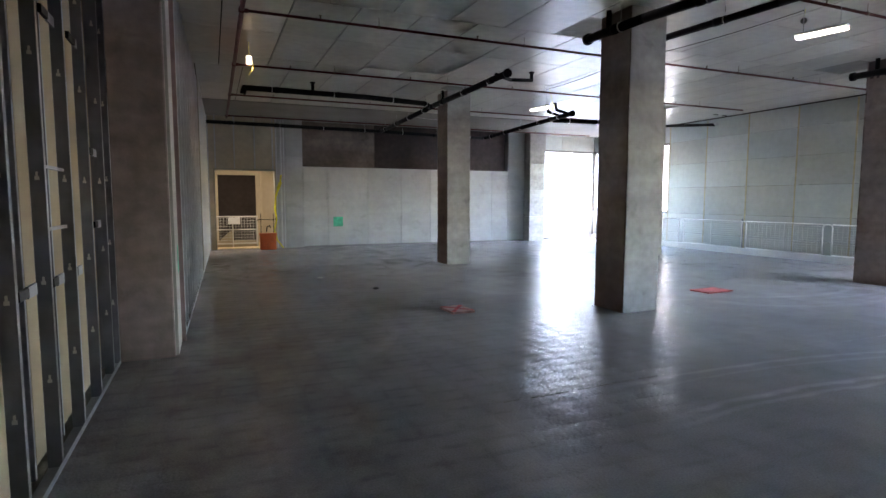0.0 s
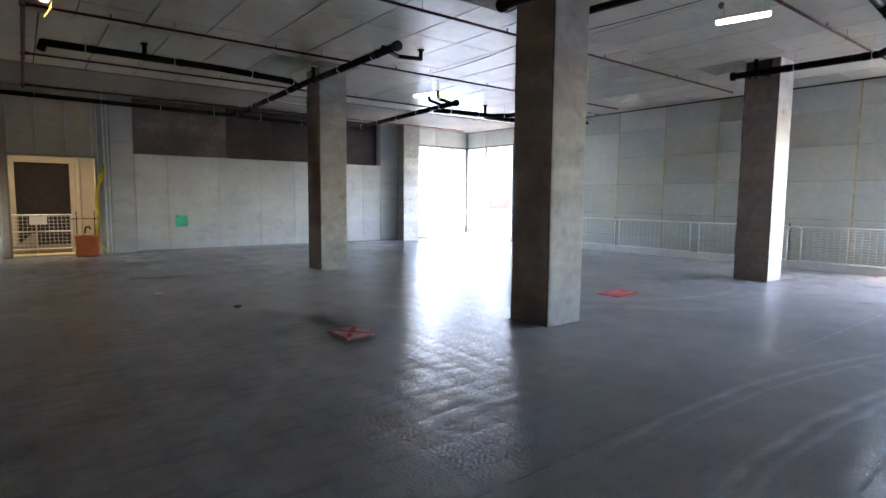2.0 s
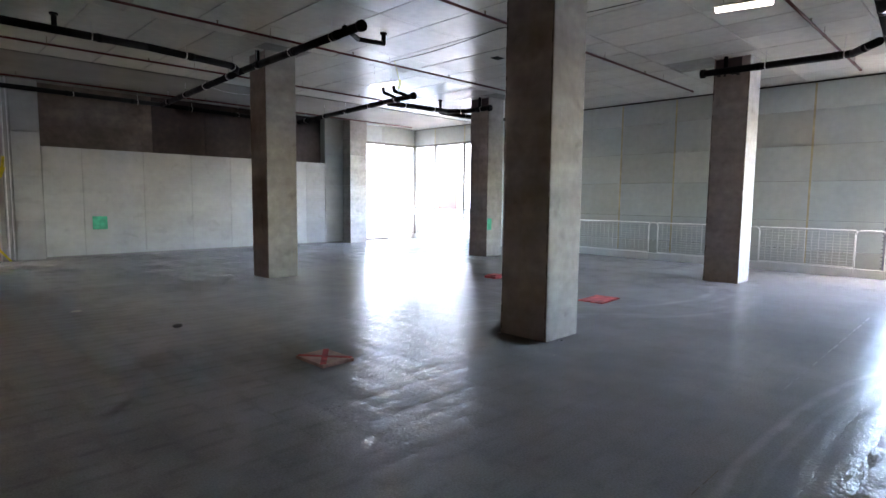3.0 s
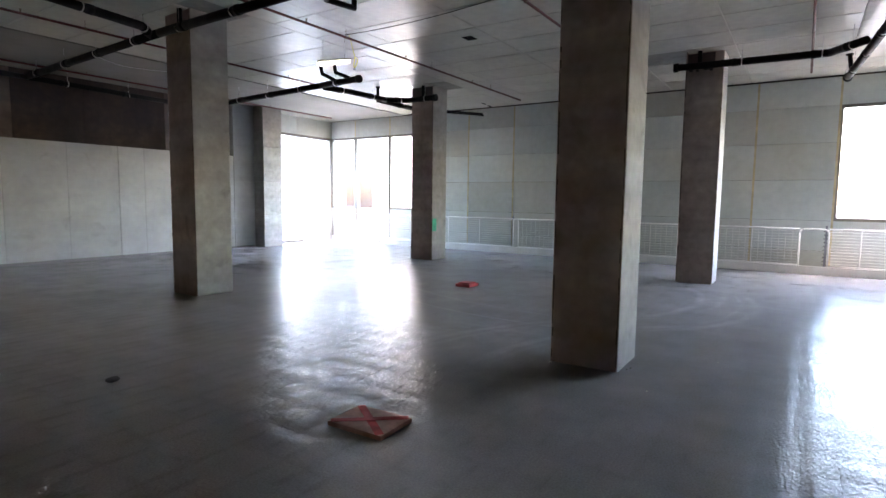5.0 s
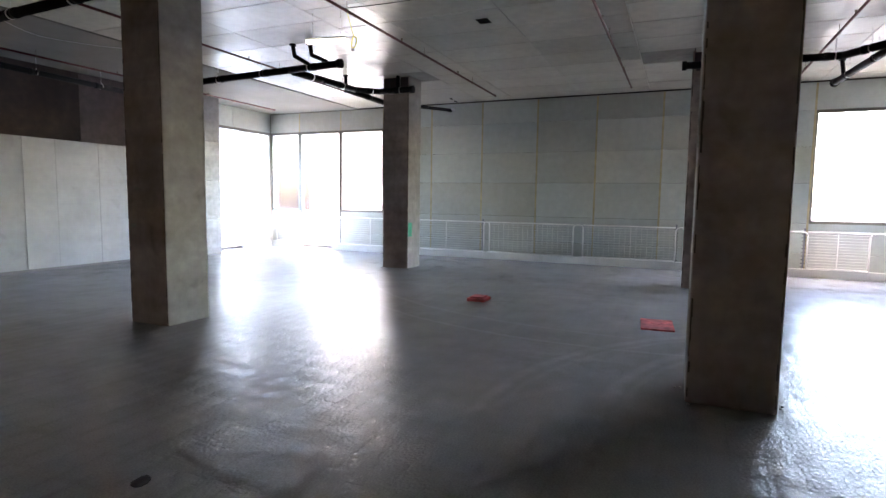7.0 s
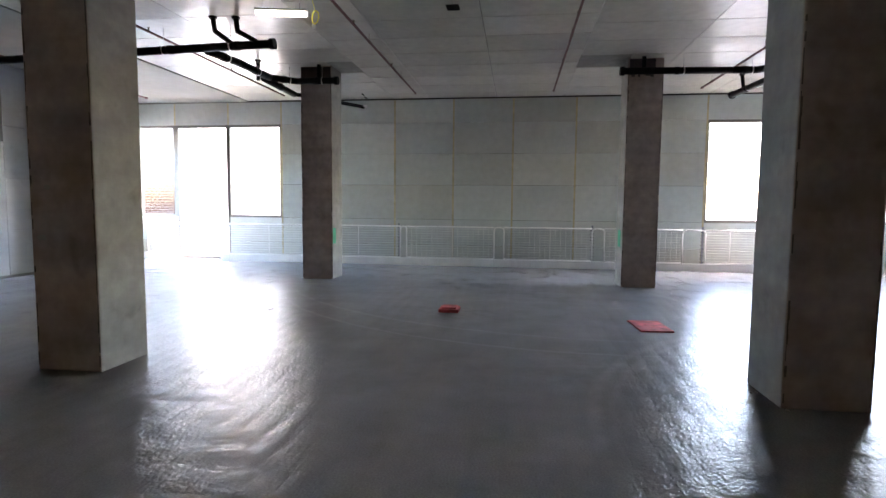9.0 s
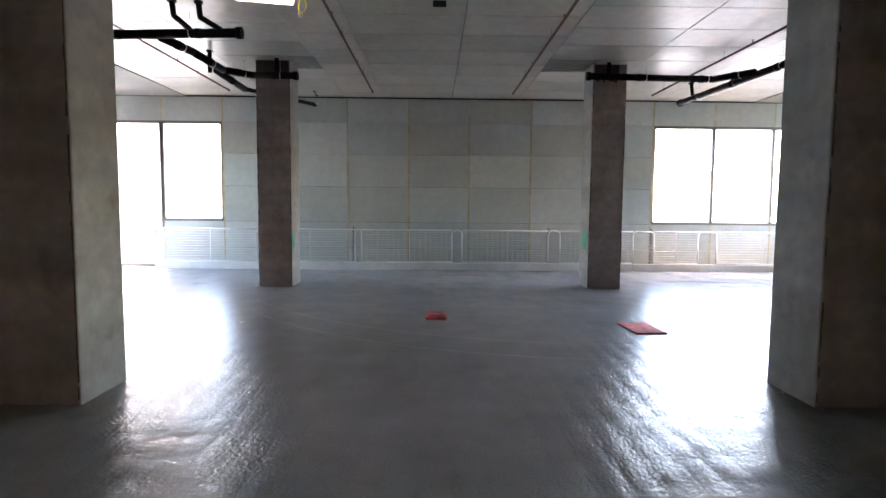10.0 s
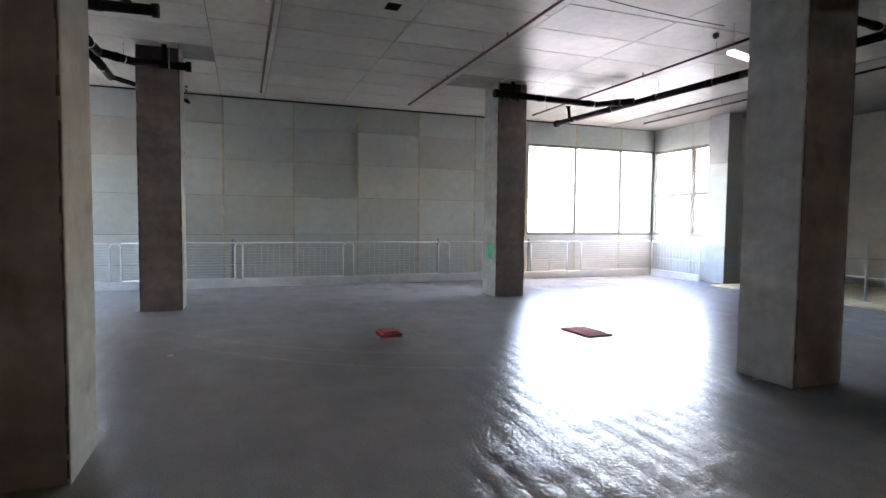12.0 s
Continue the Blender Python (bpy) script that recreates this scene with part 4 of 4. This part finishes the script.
cord = thing("cable", (7.9, 11.8, 4.0), "yellow cable loop with a bulb holder", "cable")
bm = bmesh.new()
loop = [(7.9 + 0.02 * math.sin(k), 11.8 + 0.05 * math.sin(k * 0.785), 4.02 + 0.09 * math.cos(k * 0.785)) for k in range(9)]
tube(bm, loop, 0.008, 6)
rod(bm, (7.9, 11.8, 4.1), (7.85, 11.9, CEIL), 0.005, 5)
part("loop", bm, YELLOW, cord)
bm = bmesh.new()
bmesh.ops.create_uvsphere(bm, u_segments=10, v_segments=8, radius=0.03, matrix=Matrix.Translation((7.9, 11.82, 3.91)))
part("bulb", bm, WHITE_STEEL, cord)
work = thing("work_lamp", (0.58, 10.5, 4.2), "lit work lamp hanging on a yellow cord", "lamp")
bm = bmesh.new()
box(bm, (0.53, 10.46, 4.1), (0.63, 10.54, 4.26))
part("bulb", bm, BULB, work, "lit bulb", bevel=0.03)
bm = bmesh.new()
rod(bm, (0.58, 10.5, 4.26), (0.58, 10.5, CEIL), 0.008, 6)
tube(bm, [(0.62, 10.5, 4.2), (0.66, 10.52, 4.12), (0.63, 10.5, 4.02), (0.57, 10.5, 3.92)], 0.005, 6)
part("cord", bm, YELLOW, work)
vent = thing("ceiling_vent", (9.1, 10.15, CEIL), "small dark square hole in the ceiling board", "vent")
box_part("opening", (8.98, 10.06, CEIL - 0.006), (9.22, 10.25, CEIL + 0.01), VOID, vent)


# ---- railing along the window wall ----
def hoop_post(bm, x, y0, y1, h=1.04, r=0.018):
    k = min(0.09, (y1 - y0) * 0.45)
    tube(bm, [(x, y0, 0.0), (x, y0, h - k), (x, y0 + k * 0.3, h - k * 0.3), (x, y0 + k, h), (x, y1 - k, h), (x, y1 - k * 0.3, h - k * 0.3), (x, y1, h - k), (x, y1, 0.0)], r, 8)


def railing(y0, y1, x=15.40, hoop=0.26, ends=True):
    """A mesh bay from y0 to y1 on a white kerb plate, with a hoop of bent tube past y1."""
    p = thing("railing_bay", (x, y0, 0), "white tube railing bay with welded mesh on a kerb plate", "railing", "window railing")
    h = 1.04
    if hoop:
        bm = bmesh.new()
        hoop_post(bm, x, y1, y1 + hoop)
        part("hoop", bm, WHITE_STEEL, p, "bent tube end post", smooth=True)
    for name, z, r in (("top_rail", h, 0.018), ("bottom_rail", 0.21, 0.015)):
        bm = bmesh.new()
        rod(bm, (x, y0, z), (x, y1, z), r, 8)
        part(name, bm, WHITE_STEEL, p, smooth=True)
    bm = bmesh.new()
    n = max(2, round((y1 - y0) / 0.135)) if y0 > 4.9 and y1 < 12.2 else 2
    for i in range(1, n):
        yy = y0 + (y1 - y0) * i / n
        rod(bm, (x, yy, 0.2), (x, yy, h), 0.008 if i == n // 2 else 0.0042, 5)
    for i in range(1, 13):
        rod(bm, (x + 0.01, y0, 0.2 + i * 0.065), (x + 0.01, y1, 0.2 + i * 0.065), 0.0042, 5)
    part("wire_mesh", bm, WHITE_STEEL, p, "white welded wire mesh")
    box_part("kerb_plate", (x - 0.03, y0 + 0.003, 0.0), (x + 0.03, y1 + hoop - 0.003, 0.19), WHITE_STEEL, p, bevel=0.004)
    return p


POSTS = [(0.2, 0.34), (2.79, 3.28), (4.45, 5.0), (6.92, 7.23), (9.49, 9.75), (12.1, 12.27), (14.6, 14.82), (17.2, 17.43)]
for (_, y0), (y1, y2) in zip(POSTS, POSTS[1:]):
    railing(y0, y1, hoop=y2 - y1)
for y in (17.42, 12.32, 7.22, 4.5):
    p = thing("cable_post", (15.45, y, 0), "dark steel post with a row of cable nuts", "post", "cable posts")
    bm = bmesh.new()
    box(bm, (15.47, y - 0.02, 0.0), (15.5, y + 0.02, 1.12))
    part("post", bm, STUD, p)
    for i in range(11):
        bm = bmesh.new()
        rod(bm, (15.485, y - 0.045, 0.14 + i * 0.085), (15.485, y + 0.045, 0.14 + i * 0.085), 0.009, 6)
        part("nut", bm, IRON, p)


def side_railing(x0, x1, y, label):
    p = thing("railing_bay", (x0, y, 0), label, "railing", "corner railing")
    bm = bmesh.new()
    tube(bm, [(x0, y, 0.0), (x0, y, 1.0), (x0 + 0.04, y, 1.04), (x1 - 0.04, y, 1.04), (x1, y, 1.0), (x1, y, 0.0)], 0.021, 8)
    part("hoop", bm, WHITE_STEEL, p, smooth=True)
    bm = bmesh.new()
    n = max(2, round((x1 - x0) / 0.13))
    for i in range(1, n):
        xx = x0 + (x1 - x0) * i / n
        rod(bm, (xx, y, 0.2), (xx, y, 1.04), 0.0045, 5)
    for i in range(1, 13):
        rod(bm, (x0, y, 0.2 + i * 0.065), (x1, y, 0.2 + i * 0.065), 0.003, 5)
    part("wire_mesh", bm, WHITE_STEEL, p)
    box_part("kerb_plate", (x0, y - 0.03, 0.0), (x1, y + 0.03, 0.19), WHITE_STEEL, p, bevel=0.004)


side_railing(13.45, 15.34, 0.3, "white tube railing bay under the end window")
side_railing(14.35, 15.5, 20.0, "white tube railing across the glazed corner")
railing(18.7, 19.75, 15.5, hoop=0.2)

# ---- loose things on the deck ----
def cover(name, at, sx, sy, h, turn, cross, label, mat):
    p = thing(name, at, label, "board", "floor covers")
    m = pose(at[0], at[1], 0, 0, 0, turn)
    bm = bmesh.new()
    for v in box(bm, (-sx / 2, -sy / 2, 0), (sx / 2, sy / 2, h)):
        v.co = m @ v.co
    part("board", bm, mat, p, bevel=0.004)
    if cross:
        a = math.atan2(sy, sx)
        for k, s in enumerate((1, -1)):
            bm = bmesh.new()
            length = math.hypot(sx, sy) * 0.46
            for v in box(bm, (-length, -0.03, h + 0.0005 + 0.002 * k), (length, 0.03, h + 0.002 + 0.002 * k)):
                v.co = m @ pose(0, 0, 0, 0, 0, math.degrees(a) * s) @ v.co
            part("cross_stroke", bm, RED_PAINT, p, "sprayed red stroke")
    return p


cover("floor_cover", (3.32, 7.5, 0), 0.37, 0.48, 0.035, 2, True, "plywood floor cover with a sprayed red cross", PINK)
cover("floor_cover", (8.52, 7.36, 0), 0.66, 0.42, 0.02, 4, True, "flat red-stained floor cover with a cross", RED_PAINT)
blk = cover("floor_block", (9.18, 10.17, 0), 0.34, 0.3, 0.05, 0, False, "small red-painted timber block on the deck", RED_PAINT)
box_part("tray", (9.05, 10.06, 0.05), (9.31, 10.28, 0.075), RED_PAINT, blk, bevel=0.008)
bm = bmesh.new()
bmesh.ops.create_icosphere(bm, subdivisions=2, radius=0.045, matrix=Matrix.Translation((2.72, 9.93, 0.022)) @ Matrix.Diagonal((1.3, 0.8, 0.6, 1)))
for v in bm.verts:
    v.co += Vector((noise.noise(v.co * 30), noise.noise(v.co * 31), 0)) * 0.012
tagged(solid("stone", bm, RUBBLE, (2.72, 9.93, 0)), "small dark lump of rubble on the deck", "stone")

bm = bmesh.new()
x = 5.8
while x < 10.1:
    w = random.uniform(0.05, 0.3)
    box(bm, (x, 3.994 + random.uniform(-0.008, 0.004), 0.0), (x + w, 4.0 + random.uniform(0.004, 0.010), 0.0016))
    x += w + random.uniform(0.02, 0.15)
tagged(solid("floor_joint", bm, FILLER, (5.8, 4.0, 0)), "broken pale line of filler in the deck", "joint", kind="structure")

bm = bmesh.new()
x = 2.1
while x < 3.7:
    w = random.uniform(0.05, 0.16)
    y = 3.86 + 0.02 * math.sin(x * 2.1) + random.uniform(-0.006, 0.006)
    box(bm, (x, y - random.uniform(0.002, 0.005), 0.0), (x + w, y + random.uniform(0.002, 0.004), 0.0014))
    x += w + random.choice((0.0, 0.02, 0.05, 0.12))
tagged(solid("deck_crack", bm, GRIME, (2.1, 3.86, 0)), "dark broken crack along a pour joint in the deck", "crack", kind="structure")

for px, py, w in ((2.0, 11.85, 0.05), (5.2, 6.0, 0.012), (8.8, 12.9, 0.04), (6.5, 5.6, 0.01)):
    bm = bmesh.new()
    bmesh.ops.create_icosphere(bm, subdivisions=2, radius=w, matrix=Matrix.Translation((px, py, w * 0.12)) @ Matrix.Diagonal((1.5, 0.9, 0.2, 1)))
    for v in bm.verts:
        v.co += Vector((noise.noise(v.co * 30), noise.noise(v.co * 31), 0)) * w * 0.4
    tagged(solid("plaster_scrap", bm, DRYWALL_PALE, (px, py, 0)), "small pale plaster scrap lying on the deck", "scrap", group="plaster scraps")

# dark ragged patches round the drain risers at two column heads
for ya, yb in ((13.10, 13.74), (6.55, 7.04)):
    bm = bmesh.new()
    y = ya
    while y < yb - 0.02:
        step = min(random.uniform(0.03, 0.07), yb - y)
        box(bm, (12.236, y, 4.20 - random.uniform(0.0, 0.06)), (12.2395, y + step, CEIL - 0.01))
        y += step
    tagged(solid("soot_patch", bm, MATT_BROWN, (12.236, ya, 4.2)), "dark brown ragged patch at a column head", "stain", kind="structure")
# formwork grime on a column edge, plaster smears, chips at the column feet
for cx, cy in COLUMNS:
    for side, density in (("south", 0.9), ("north", 0.55)):
        bm = bmesh.new()
        z = 0.05
        while z < 4.35:
            tall = random.uniform(0.03, 0.16)
            if random.random() < density:
                w = random.uniform(0.003, 0.016)
                y0 = cy + 0.012 if side == "south" else cy + 0.668 - w
                box(bm, (cx - 0.0015, y0 - random.uniform(0, 0.004), z), (cx + 0.02, y0 + w, min(z + tall, 4.4)))
            z += tall
        tagged(solid("grime_streak", bm, GRIME, (cx, cy, 0.05)), "dark broken formwork grime along a column edge", "stain", kind="structure")
for yy, zz, w in ((13.64, 1.28, 0.05), (13.56, 1.76, 0.035)):
    bm = bmesh.new()
    bmesh.ops.create_icosphere(bm, subdivisions=2, radius=w, matrix=Matrix.Translation((5.545, yy, zz)) @ Matrix.Diagonal((0.05, 1.0, 0.6, 1)))
    for v in bm.verts:
        v.co += Vector((0, noise.noise(v.co * 40), noise.noise(v.co * 43))) * w * 0.5
    tagged(solid("plaster_smear", bm, DRYWALL_PALE, (5.545, yy, zz)), "small pale plaster smear on a column", "smear", group="plaster smears")
for cx, cy in COLUMNS:
    for k in range(5):
        side = random.choice((0, 1))
        px, py = (cx - random.uniform(0.01, 0.08), cy + random.uniform(0.0, 0.7)) if side else (cx + random.uniform(0, 0.66), cy - random.uniform(0.01, 0.08) if cy < 8 and k % 2 else cy + 0.68 + random.uniform(0.01, 0.08))
        w = random.uniform(0.008, 0.02)
        bm = bmesh.new()
        bmesh.ops.create_icosphere(bm, subdivisions=1, radius=w, matrix=Matrix.Translation((px, py, w * 0.4)) @ Matrix.Diagonal((1.4, random.uniform(0.6, 1.2), 0.5, 1)))
        tagged(solid("concrete_chip", bm, RUBBLE if k % 2 else CONCRETE, (px, py, 0)), "small concrete chip at a column foot", "chip", group="concrete chips")

# sprayed marks
bm = bmesh.new()
box(bm, (3.95, NORTH - 0.018, 0.73), (4.3, NORTH - 0.0125, 1.08))
tagged(solid("paint_mark", bm, GREEN, (3.95, NORTH, 0.73)), "green sprayed square on the concrete wall", "paint mark")
bm = bmesh.new()
box(bm, (12.26, 13.075, 0.77), (12.44, 13.079, 1.1))
tagged(solid("paint_mark", bm, GREEN, (12.26, 13.075, 0.77)), "green sprayed mark on a column", "paint mark")
bm = bmesh.new()
box(bm, (12.4, 7.071, 0.8), (12.66, 7.075, 1.14))
tagged(solid("paint_mark", bm, GREEN, (12.4, 7.075, 0.8)), "green sprayed mark on a column", "paint mark")

# ---- outside ----
house = thing("neighbour_building", (20, 25, -0.35), "pale plastered building with an orange brick panel", "building")
box_part("wall", (20, 20.9, -0.35), (27, 21.75, 9.0), STUCCO, house)
box_part("wall", (20, 23.5, -0.35), (27, 34, 9.0), STUCCO, house)
box_part("wall", (20, 21.75, -0.35), (27, 23.5, 1.12), STUCCO, house)
box_part("wall", (20, 21.75, 2.82), (27, 23.5, 9.0), STUCCO, house)
box_part("brick_panel", (20.05, 21.75, 1.12), (26.9, 23.5, 2.82), BRICK, house, "orange brick infill panel")
box_part("roof", (19.8, 20.7, 9.0), (27.2, 34.2, 9.3), FRAME, house)
for ya, za in ((24.6, 3.6), (26.4, 3.6)):
    w = box_part("window", (19.97, ya, za), (20.0, ya + 1.1, za + 1.5), FRAME, house)
    box_part("sill", (19.9, ya - 0.05, za - 0.08), (20.0, ya + 1.15, za), STUCCO, w)
